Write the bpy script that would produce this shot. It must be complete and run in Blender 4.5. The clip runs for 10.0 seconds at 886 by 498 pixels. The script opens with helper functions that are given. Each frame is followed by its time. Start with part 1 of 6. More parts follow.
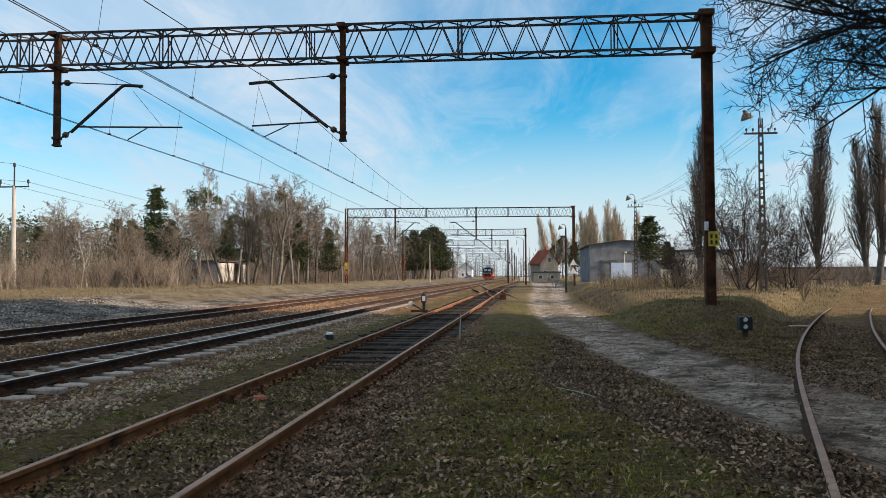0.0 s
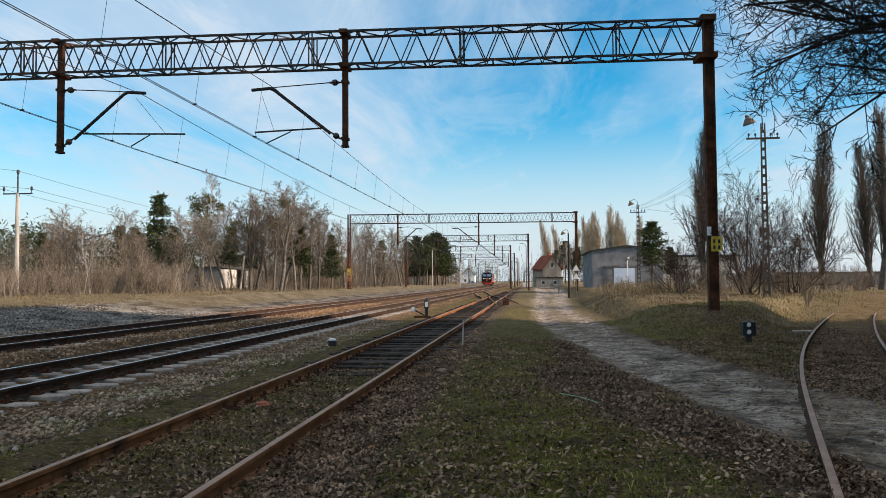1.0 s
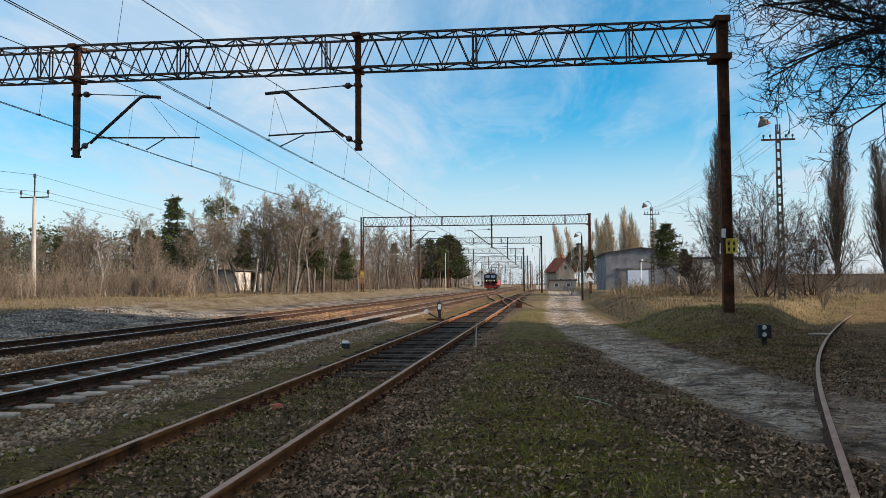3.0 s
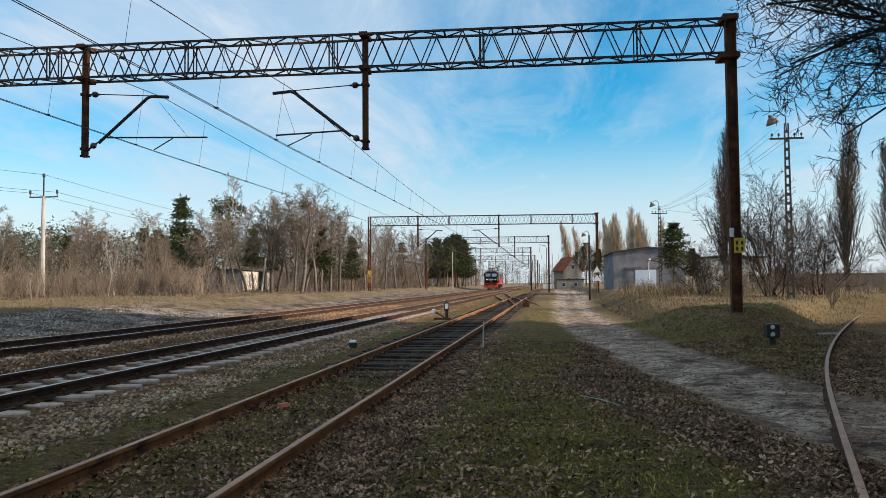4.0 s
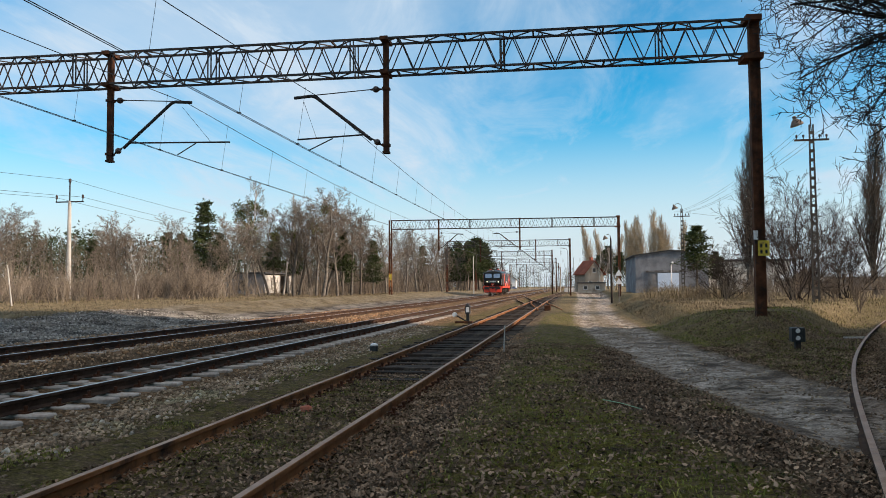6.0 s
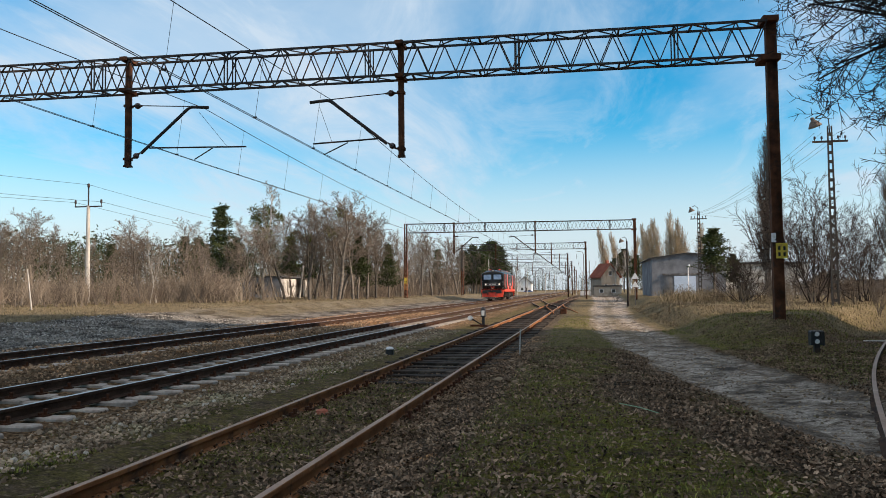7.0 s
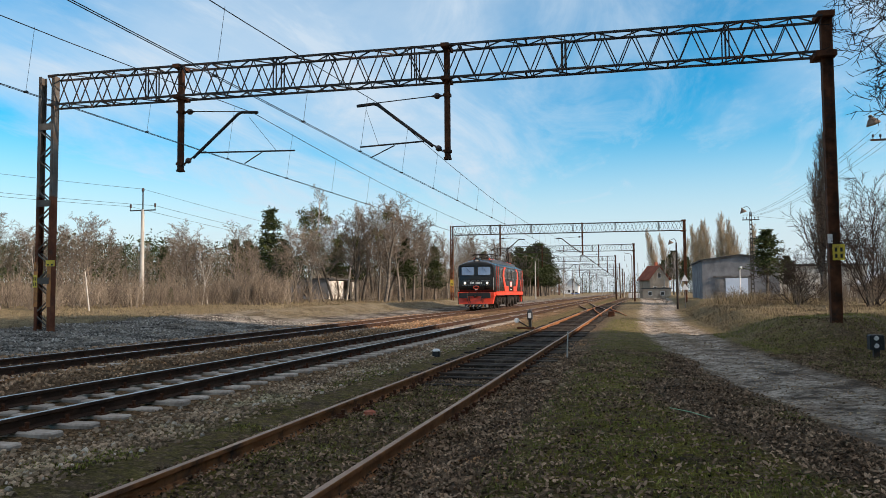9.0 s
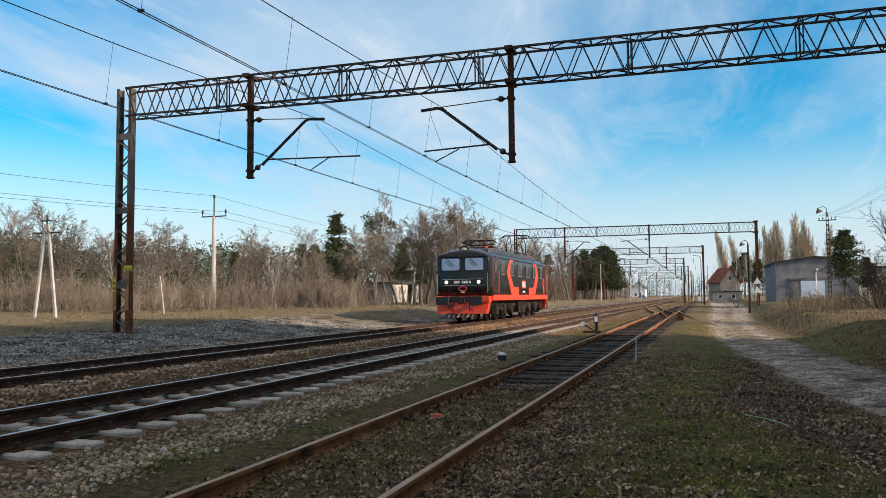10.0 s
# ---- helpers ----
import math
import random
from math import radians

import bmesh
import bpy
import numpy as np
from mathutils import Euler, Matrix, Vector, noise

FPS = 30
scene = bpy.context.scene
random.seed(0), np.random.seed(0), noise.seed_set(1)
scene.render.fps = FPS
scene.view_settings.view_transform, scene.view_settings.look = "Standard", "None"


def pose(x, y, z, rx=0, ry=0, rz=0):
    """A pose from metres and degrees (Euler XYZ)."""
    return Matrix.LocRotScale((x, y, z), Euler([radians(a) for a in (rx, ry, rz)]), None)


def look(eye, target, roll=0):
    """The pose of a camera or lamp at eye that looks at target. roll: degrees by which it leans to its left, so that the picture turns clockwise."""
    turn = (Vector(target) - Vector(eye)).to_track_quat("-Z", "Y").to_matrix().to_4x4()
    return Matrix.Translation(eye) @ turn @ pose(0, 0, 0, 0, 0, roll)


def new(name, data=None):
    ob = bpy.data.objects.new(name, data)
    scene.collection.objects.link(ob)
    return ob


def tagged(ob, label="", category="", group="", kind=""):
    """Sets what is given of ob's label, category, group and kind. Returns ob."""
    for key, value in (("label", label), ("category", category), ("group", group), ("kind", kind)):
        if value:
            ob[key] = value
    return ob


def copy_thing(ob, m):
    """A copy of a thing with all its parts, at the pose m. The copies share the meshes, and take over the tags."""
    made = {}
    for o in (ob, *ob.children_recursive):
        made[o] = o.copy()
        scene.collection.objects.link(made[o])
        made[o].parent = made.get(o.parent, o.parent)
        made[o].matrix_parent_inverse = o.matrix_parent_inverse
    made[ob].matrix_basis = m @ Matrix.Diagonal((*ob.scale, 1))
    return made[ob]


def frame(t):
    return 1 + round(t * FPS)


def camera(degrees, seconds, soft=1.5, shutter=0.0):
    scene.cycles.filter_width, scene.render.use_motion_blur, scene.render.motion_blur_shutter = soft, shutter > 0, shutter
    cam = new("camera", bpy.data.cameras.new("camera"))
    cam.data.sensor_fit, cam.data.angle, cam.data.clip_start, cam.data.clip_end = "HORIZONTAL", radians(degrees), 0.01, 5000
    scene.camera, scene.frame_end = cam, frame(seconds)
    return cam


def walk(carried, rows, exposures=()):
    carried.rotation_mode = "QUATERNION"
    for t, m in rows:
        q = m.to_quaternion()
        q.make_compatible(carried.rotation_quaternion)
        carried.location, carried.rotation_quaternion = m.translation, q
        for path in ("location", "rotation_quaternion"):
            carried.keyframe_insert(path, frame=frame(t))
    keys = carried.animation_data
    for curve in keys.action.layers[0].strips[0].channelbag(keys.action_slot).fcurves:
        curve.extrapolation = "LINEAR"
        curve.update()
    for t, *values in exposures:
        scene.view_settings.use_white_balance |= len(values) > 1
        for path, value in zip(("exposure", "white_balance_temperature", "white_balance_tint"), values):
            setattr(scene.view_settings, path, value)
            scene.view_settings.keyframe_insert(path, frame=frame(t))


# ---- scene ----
cam = camera(59.9, 10.0, 0.5)
EYE = 1.55


def heading(x, yaw, pitch, roll):
    return pose(x, 0, EYE, 0, 0, yaw) @ pose(0, 0, 0, pitch) @ pose(0, 0, 0, 0, roll) @ pose(0, 0, 0, 90)


# seconds, sideways shift, yaw, pitch, roll: held in the hand and turned to the left
ROWS = [
    (0.0, 0, 6.14, 2.00, 0.26),
    (0.5, 0, 6.21, 2.25, 0.32),
    (1.0, 0, 6.33, 2.43, 0.39),
    (1.5, 0, 6.52, 2.59, 0.42),
    (2.0, 0, 6.77, 2.68, 0.42),
    (2.5, 0, 7.03, 2.66, 0.43),
    (4.0, 0, 7.83, 2.58, 0.42),
    (4.5, 0, 8.10, 2.62, 0.42),
    (5.0, 0, 8.44, 2.68, 0.42),
    (5.5, 0, 8.88, 2.74, 0.42),
    (7.0, 0, 10.52, 3.11, 0.53),
    (7.5, 0, 11.15, 3.20, 0.54),
    (8.0, 0, 11.86, 3.27, 0.53),
    (8.5, 0, 12.78, 3.33, 0.48),
    (9.0, -0.01, 13.95, 3.30, 0.45),
    (9.5, -0.025, 15.48, 3.33, 0.40),
    (9.8, -0.037, 16.98, 3.42, 0.43),
    (10.0, -0.05, 18.68, 3.60, 0.51),
]
walk(cam, [(t, heading(x, a, b, c)) for t, x, a, b, c in ROWS], [(0.0, 0.25, 7000, 18), (10.0, 0.25, 7000, 18)])

# ---- light ----
SUN_AZ, SUN_EL = 98.0, 25.0  # clockwise from the tracks' direction (+y), and up
world = bpy.data.worlds.new("world")
scene.world = world
world.use_nodes = True
wn, wl = world.node_tree.nodes, world.node_tree.links
bg = wn["Background"]
bg.inputs["Strength"].default_value = 0.16
sky = wn.new("ShaderNodeTexSky")
sky.sky_type = "NISHITA"
sky.sun_disc = False
sky.sun_elevation, sky.sun_rotation = radians(SUN_EL), radians(SUN_AZ)
sky.air_density, sky.dust_density, sky.ozone_density = 1.0, 0.6, 2.0
# thin high cloud: a flat layer seen in perspective, stretched along the wind
tc = wn.new("ShaderNodeTexCoord")
sep = wn.new("ShaderNodeSeparateXYZ")
wl.new(tc.outputs["Generated"], sep.inputs[0])


def wmath(op, a, b=None, clamp=False):
    n = wn.new("ShaderNodeMath")
    n.operation, n.use_clamp = op, clamp
    for i, v in enumerate((a, b)):
        if v is None:
            continue
        if isinstance(v, (int, float)):
            n.inputs[i].default_value = v
        else:
            wl.new(v, n.inputs[i])
    return n.outputs[0]


zc = wmath("MAXIMUM", wmath("ADD", sep.outputs[2], 0.09), 0.03)
comb = wn.new("ShaderNodeCombineXYZ")
wl.new(wmath("DIVIDE", sep.outputs[0], zc), comb.inputs[0])
wl.new(wmath("DIVIDE", sep.outputs[1], zc), comb.inputs[1])


def cloud(scale, detail, rough, dist, sx, sy, turn, lo, hi):
    mp = wn.new("ShaderNodeMapping")
    mp.inputs["Rotation"].default_value[2] = radians(turn)
    mp.inputs["Scale"].default_value = (sx, sy, 1)
    wl.new(comb.outputs[0], mp.inputs[0])
    nz = wn.new("ShaderNodeTexNoise")
    nz.inputs["Scale"].default_value = scale
    nz.inputs["Detail"].default_value = detail
    nz.inputs["Roughness"].default_value = rough
    nz.inputs["Distortion"].default_value = dist
    wl.new(mp.outputs[0], nz.inputs[0])
    mr = wn.new("ShaderNodeMapRange")
    mr.interpolation_type = "SMOOTHSTEP"
    mr.inputs[1].default_value, mr.inputs[2].default_value = lo, hi
    wl.new(nz.outputs[0], mr.inputs[0])
    return mr.outputs[0]


c1 = cloud(0.5, 7, 0.55, 0.5, 1.0, 0.5, 35, 0.38, 0.68)
c2 = cloud(1.9, 9, 0.66, 1.0, 1.0, 0.35, 55, 0.42, 0.72)
low = wn.new("ShaderNodeMapRange")
low.interpolation_type = "SMOOTHSTEP"
low.inputs[1].default_value, low.inputs[2].default_value = 0.24, 0.02
wl.new(sep.outputs[2], low.inputs[0])
cover = wmath("ADD", wmath("MULTIPLY", c1, 0.72), wmath("MULTIPLY", c2, 0.38))
cover = wmath("MAXIMUM", cover, wmath("MULTIPLY", low.outputs[0], 0.85), True)
cover = wmath("MINIMUM", cover, 0.93)
mix = wn.new("ShaderNodeMix")
mix.data_type = "RGBA"
wl.new(cover, mix.inputs["Factor"])
deep = wn.new("ShaderNodeHueSaturation")
deep.inputs["Saturation"].default_value, deep.inputs["Value"].default_value = 1.78, 1.0
deep.inputs["Hue"].default_value = 0.487
wl.new(sky.outputs[0], deep.inputs["Color"])
wl.new(deep.outputs[0], mix.inputs["A"])
mix.inputs["B"].default_value = (3.1, 4.1, 4.9, 1)
# unseen cloud veil added overhead, thicker and whiter, to lift and neutralise the shade
high = wn.new("ShaderNodeMapRange")
high.interpolation_type = "SMOOTHSTEP"
high.inputs[1].default_value, high.inputs[2].default_value = 0.34, 0.7
wl.new(sep.outputs[2], high.inputs[0])
fill_veil = wn.new("ShaderNodeMix")
fill_veil.data_type = "RGBA"
wl.new(wmath("MULTIPLY", high.outputs[0], 0.85), fill_veil.inputs["Factor"])
wl.new(mix.outputs["Result"], fill_veil.inputs["A"])
fill_veil.inputs["B"].default_value = (3.45, 4.05, 4.7, 1)
wl.new(fill_veil.outputs["Result"], bg.inputs["Color"])

sun = new("sun", bpy.data.lights.new("sun", "SUN"))
sun.data.energy, sun.data.angle, sun.data.color = 5.0, radians(1.2), (1.0, 0.89, 0.74)
sa, se = radians(SUN_AZ), radians(SUN_EL)
sun.matrix_world = look((0, 0, 60), Vector((0, 0, 60)) - Vector((math.sin(sa) * math.cos(se), math.cos(sa) * math.cos(se), math.sin(se))))

# ---- materials ----


def material(name, c1, c2, scale=8.0, rough=0.8, metal=0.0, bump=0.3, bscale=40.0, spot=None, spot_scale=3.0, lo=0.35, hi=0.65, vary=0.0, coords="Object", spec=0.5, island=0.0):
    """Two colours in a broad pattern, stains over it, fine grain in colour and relief."""
    m = bpy.data.materials.new(name)
    m.use_nodes = True
    n, l = m.node_tree.nodes, m.node_tree.links
    b = n["Principled BSDF"]
    b.inputs["Metallic"].default_value = metal
    b.inputs["Specular IOR Level"].default_value = spec if rough < 0.75 else spec * 0.2
    t = n.new("ShaderNodeTexCoord")

    def noise_at(s, detail=5.0, rgh=0.6):
        k = n.new("ShaderNodeTexNoise")
        k.inputs["Scale"].default_value, k.inputs["Detail"].default_value, k.inputs["Roughness"].default_value = s, detail, rgh
        l.new(t.outputs[coords], k.inputs["Vector"])
        return k.outputs[0]

    def ramp(v, a, z):
        r = n.new("ShaderNodeMapRange")
        r.inputs[1].default_value, r.inputs[2].default_value = a, z
        l.new(v, r.inputs[0])
        return r.outputs[0]

    def blend(f, a, z, mode="MIX"):
        x = n.new("ShaderNodeMix")
        x.data_type, x.blend_type = "RGBA", mode
        for s, v in (("Factor", f), ("A", a), ("B", z)):
            if isinstance(v, (int, float)):
                x.inputs[s].default_value = v
            elif isinstance(v, tuple):
                x.inputs[s].default_value = (*v, 1)
            else:
                l.new(v, x.inputs[s])
        return x.outputs["Result"]

    col = blend(ramp(noise_at(scale), lo, hi), c1, c2)
    if spot:
        col = blend(ramp(noise_at(spot_scale, 6.0, 0.65), 0.52, 0.66), col, spot)
    fine = noise_at(bscale, 4.0, 0.7)
    g = n.new("ShaderNodeMapRange")
    g.inputs[3].default_value, g.inputs[4].default_value = 0.72, 1.28
    l.new(fine, g.inputs[0])
    gc = n.new("ShaderNodeCombineColor")
    for i in range(3):
        l.new(g.outputs[0], gc.inputs[i])
    col = blend(1.0, col, gc.outputs[0], "MULTIPLY")
    for amount, node, socket in ((vary, "ShaderNodeObjectInfo", "Random"), (island, "ShaderNodeNewGeometry", "Random Per Island")):
        if amount:
            o = n.new(node)
            v = n.new("ShaderNodeMapRange")
            v.inputs[3].default_value, v.inputs[4].default_value = 1 - amount, 1 + amount
            l.new(o.outputs[socket], v.inputs[0])
            vc = n.new("ShaderNodeCombineColor")
            for i in range(3):
                l.new(v.outputs[0], vc.inputs[i])
            col = blend(1.0, col, vc.outputs[0], "MULTIPLY")
    l.new(col, b.inputs["Base Color"])
    r = n.new("ShaderNodeMapRange")
    r.inputs[3].default_value, r.inputs[4].default_value = max(0.02, rough - 0.12), min(1, rough + 0.12)
    l.new(fine, r.inputs[0])
    l.new(r.outputs[0], b.inputs["Roughness"])
    if bump:
        bp = n.new("ShaderNodeBump")
        bp.inputs["Strength"].default_value = bump
        bp.inputs["Distance"].default_value = 0.02
        l.new(fine, bp.inputs["Height"])
        l.new(bp.outputs[0], b.inputs["Normal"])
    return m


def glow(name, colour, strength):
    m = bpy.data.materials.new(name)
    m.use_nodes = True
    b = m.node_tree.nodes["Principled BSDF"]
    b.inputs["Base Color"].default_value = (*colour, 1)
    b.inputs["Emission Color"].default_value = (*colour, 1)
    b.inputs["Emission Strength"].default_value = strength
    return m


RUST = material("rusty_steel", (0.05, 0.022, 0.013), (0.13, 0.052, 0.026), 3, 0.85, 0.1, 0.4, 60, (0.03, 0.025, 0.022), 2)
DARKSTEEL = material("dark_painted_steel", (0.016, 0.015, 0.015), (0.035, 0.027, 0.023), 3, 0.7, 0.2, 0.3, 50, (0.1, 0.05, 0.03), 1.5)
GREYSTEEL = material("weathered_grey_steel", (0.07, 0.06, 0.05), (0.14, 0.12, 0.1), 2, 0.7, 0.2, 0.3, 40, (0.13, 0.065, 0.035), 1.8)
RAILHEAD = material("worn_rail_top", (0.34, 0.32, 0.3), (0.5, 0.49, 0.48), 6, 0.35, 0.9, 0.1, 90)
RAILDULL = material("dull_rail_top", (0.24, 0.135, 0.08), (0.38, 0.24, 0.16), 6, 0.6, 0.1, 0.2, 90, (0.2, 0.12, 0.08), 3)
RAILSIDE = material("brown_rail_side", (0.04, 0.023, 0.016), (0.08, 0.046, 0.03), 3, 0.9, 0.0, 0.4, 60)
RAILRUST = material("rusty_rail_side", (0.21, 0.085, 0.034), (0.32, 0.14, 0.058), 3, 0.9, 0.0, 0.4, 60, (0.07, 0.04, 0.028), 2)
CONCRETE_SL = material("sleeper_concrete", (0.3, 0.25, 0.205), (0.47, 0.4, 0.335), 3, 0.9, 0, 0.4, 40, (0.22, 0.17, 0.13), 2.5, vary=0.18)
WOOD_SL = material("tarred_sleeper_wood", (0.02, 0.015, 0.012), (0.052, 0.039, 0.03), 5, 0.9, 0, 0.6, 30, (0.1, 0.08, 0.062), 3, vary=0.35)
STONE = material("ballast_stone", (0.17, 0.1, 0.055), (0.42, 0.28, 0.175), 1.2, 0.95, 0, 0.3, 60, (0.36, 0.18, 0.08), 0.8, island=0.6)
LEAF = material("dry_leaves", (0.1, 0.062, 0.038), (0.3, 0.2, 0.13), 2.0, 0.9, 0, 0.2, 60, island=0.75)
DRYGRASS = material("dry_grass", (0.12, 0.092, 0.06), (0.25, 0.19, 0.12), 0.6, 0.95, 0, 0.1, 30, (0.15, 0.13, 0.055), 0.5, island=0.5)
GREENGRASS = material("short_green_grass", (0.09, 0.112, 0.02), (0.21, 0.195, 0.05), 1.0, 0.9, 0, 0.1, 30, (0.19, 0.17, 0.075), 0.8, island=0.6)
BARK = material("grey_bark", (0.085, 0.073, 0.06), (0.17, 0.147, 0.122), 3, 0.95, 0, 0.5, 25, vary=0.25)
DARKBARK = material("dark_bark", (0.025, 0.02, 0.017), (0.055, 0.042, 0.035), 3, 0.95, 0, 0.5, 25)
TWIG = material("brown_twigs", (0.105, 0.083, 0.064), (0.225, 0.178, 0.135), 0.4, 0.95, 0, 0.0, 20, vary=0.3, island=0.2)
TWIGDARK = material("dark_twigs", (0.035, 0.025, 0.02), (0.07, 0.05, 0.04), 0.6, 0.95, 0, 0.0, 20)
BIRCH = material("birch_bark", (0.36, 0.33, 0.28), (0.5, 0.46, 0.4), 2, 0.9, 0, 0.2, 20, (0.09, 0.075, 0.065), 3)
NEEDLE = material("pine_needles", (0.03, 0.042, 0.018), (0.06, 0.076, 0.03), 0.7, 0.9, 0, 0.0, 10, (0.075, 0.09, 0.03), 0.5, vary=0.25, island=0.35)
MISTLE = material("mistletoe", (0.07, 0.085, 0.025), (0.13, 0.13, 0.04), 3, 0.9, 0, 0.0, 10, island=0.3)
CONCRETE = material("grey_concrete", (0.4, 0.37, 0.33), (0.5, 0.47, 0.42), 1.5, 0.9, 0, 0.3, 30, (0.3, 0.27, 0.23), 0.9)
WALLGREY = material("grey_shed_plaster", (0.15, 0.152, 0.16), (0.25, 0.252, 0.26), 0.8, 0.9, 0, 0.3, 12, (0.13, 0.13, 0.14), 0.5)
WALLWHITE = material("pale_plaster", (0.5, 0.46, 0.4), (0.64, 0.6, 0.53), 0.8, 0.9, 0, 0.3, 12, (0.28, 0.24, 0.2), 0.9)
WALLDARK = material("dark_old_boards", (0.16, 0.15, 0.145), (0.25, 0.235, 0.225), 1.2, 0.9, 0, 0.3, 12, (0.08, 0.065, 0.055), 0.9)
STUCCO = material("beige_house_stucco", (0.34, 0.28, 0.22), (0.45, 0.38, 0.3), 0.6, 0.9, 0, 0.2, 12, (0.22, 0.17, 0.13), 0.5)
ROOFRED = material("red_roof_tiles", (0.2, 0.06, 0.04), (0.3, 0.1, 0.06), 1, 0.9, 0, 0.3, 15)
ROOFDARK = material("tar_paper_roof", (0.05, 0.05, 0.052), (0.09, 0.088, 0.085), 1, 0.9, 0, 0.3, 15)
BLUEWHITE = material("pale_blue_door_paint", (0.5, 0.6, 0.72), (0.6, 0.69, 0.8), 1, 0.6, 0, 0.1, 15)
WHITE = material("white_paint", (0.68, 0.67, 0.65), (0.8, 0.79, 0.77), 2, 0.6, 0, 0.1, 30, (0.5, 0.47, 0.43), 4)
BLACK = material("black_enamel", (0.006, 0.006, 0.006), (0.012, 0.012, 0.012), 3, 0.5, 0, 0.1, 30)
YELLOW = material("yellow_sign_paint", (0.62, 0.44, 0.03), (0.7, 0.52, 0.06), 3, 0.6, 0, 0.1, 30, (0.4, 0.27, 0.06), 8)
ORANGE_BAND = material("faded_orange_paint", (0.36, 0.13, 0.035), (0.5, 0.2, 0.05), 3, 0.7, 0, 0.1, 30, (0.15, 0.07, 0.035), 4)
WIRE = material("tarnished_copper_wire", (0.03, 0.032, 0.035), (0.05, 0.05, 0.05), 3, 0.6, 0.3, 0.0, 30)
PORCELAIN = material("brown_porcelain", (0.035, 0.022, 0.018), (0.06, 0.035, 0.025), 3, 0.25, 0, 0.0, 30)
REDBRICK = material("red_brick_chunk", (0.35, 0.1, 0.06), (0.45, 0.16, 0.1), 9, 0.9, 0, 0.3, 50)

# ---- mesh tools ----


class Geo:
    """Gathers vertices and faces for one mesh; several materials by slot."""

    def __init__(self):
        self.v, self.f, self.m = [], [], []

    def add(self, verts, faces, slot=0):
        k = len(self.v)
        self.v.extend(verts)
        self.f.extend([tuple(i + k for i in f) for f in faces])
        self.m.extend([slot] * len(faces))
        return self

    def box(self, x0, y0, z0, x1, y1, z1, slot=0, m=None, cham=0.0):
        c = cham
        if c:
            ring = [(x0 + c, y0), (x1 - c, y0), (x1, y0 + c), (x1, y1 - c), (x1 - c, y1), (x0 + c, y1), (x0, y1 - c), (x0, y0 + c)]
            top = [(x0 + c, y0 + c), (x1 - c, y0 + c), (x1 - c, y0 + c), (x1 - c, y1 - c), (x1 - c, y1 - c), (x0 + c, y1 - c), (x0 + c, y1 - c), (x0 + c, y0 + c)]
            vs = [(x, y, z0) for x, y in ring] + [(x, y, z1 - c) for x, y in ring] + [(x, y, z1) for x, y in top]
            fs = [tuple(range(7, -1, -1))] + [(i, (i + 1) % 8, 8 + (i + 1) % 8, 8 + i) for i in range(8)]
            fs += [(8 + i, 8 + (i + 1) % 8, 16 + (i + 1) % 8, 16 + i) for i in range(8)] + [(16, 18, 20, 22)]
        else:
            vs = [(x0, y0, z0), (x1, y0, z0), (x1, y1, z0), (x0, y1, z0), (x0, y0, z1), (x1, y0, z1), (x1, y1, z1), (x0, y1, z1)]
            fs = [(3, 2, 1, 0), (4, 5, 6, 7), (0, 1, 5, 4), (1, 2, 6, 5), (2, 3, 7, 6), (3, 0, 4, 7)]
        if m is not None:
            vs = [tuple(m @ Vector(p)) for p in vs]
        return self.add(vs, fs, slot)

    def tube(self, pts, radii, sides=6, slot=0, caps=True):
        pts = [Vector(p) for p in pts]
        if isinstance(radii, (int, float)):
            radii = [radii] * len(pts)
        vs, fs = [], []
        up = None
        for i, p in enumerate(pts):
            d = (pts[min(i + 1, len(pts) - 1)] - pts[max(i - 1, 0)])
            if d.length < 1e-9:
                d = Vector((0, 0, 1))
            d.normalize()
            if up is None:
                up = Vector((0, 0, 1)) if abs(d.z) < 0.9 else Vector((1, 0, 0))
            a = d.cross(up)
            if a.length < 1e-6:
                a = d.orthogonal()
            a.normalize()
            b = a.cross(d)
            up = b
            for k in range(sides):
                w = 2 * math.pi * k / sides
                vs.append(tuple(p + radii[i] * (math.cos(w) * a + math.sin(w) * b)))
        for i in range(len(pts) - 1):
            for k in range(sides):
                j = (k + 1) % sides
                fs.append((i * sides + k, i * sides + j, (i + 1) * sides + j, (i + 1) * sides + k))
        if caps:
            fs.append(tuple(range(sides - 1, -1, -1)))
            fs.append(tuple(range((len(pts) - 1) * sides, len(pts) * sides)))
        return self.add(vs, fs, slot)

    def bar(self, p, q, w, h, slot=0):
        """A square bar from p to q."""
        p, q = Vector(p), Vector(q)
        d = (q - p).normalized()
        a = d.cross(Vector((0, 0, 1)) if abs(d.z) < 0.95 else Vector((0, 1, 0))).normalized()
        b = a.cross(d)
        vs = [tuple(o + s * a * w / 2 + r * b * h / 2) for o in (p, q) for s, r in ((-1, -1), (1, -1), (1, 1), (-1, 1))]
        return self.add(vs, [(3, 2, 1, 0), (4, 5, 6, 7), (0, 1, 5, 4), (1, 2, 6, 5), (2, 3, 7, 6), (3, 0, 4, 7)], slot)

    def sweep(self, section, path, slot=0, close=True):
        """A closed section (x, z) carried along points (x, y, z) on the ground plan."""
        n = len(section)
        vs, fs = [], []
        for i, p in enumerate(path):
            a, b = path[max(i - 1, 0)], path[min(i + 1, len(path) - 1)]
            dx, dy = b[0] - a[0], b[1] - a[1]
            r = math.hypot(dx, dy)
            nx, ny = dy / r, -dx / r
            vs += [(p[0] + nx * s, p[1] + ny * s, p[2] + h) for s, h in section]
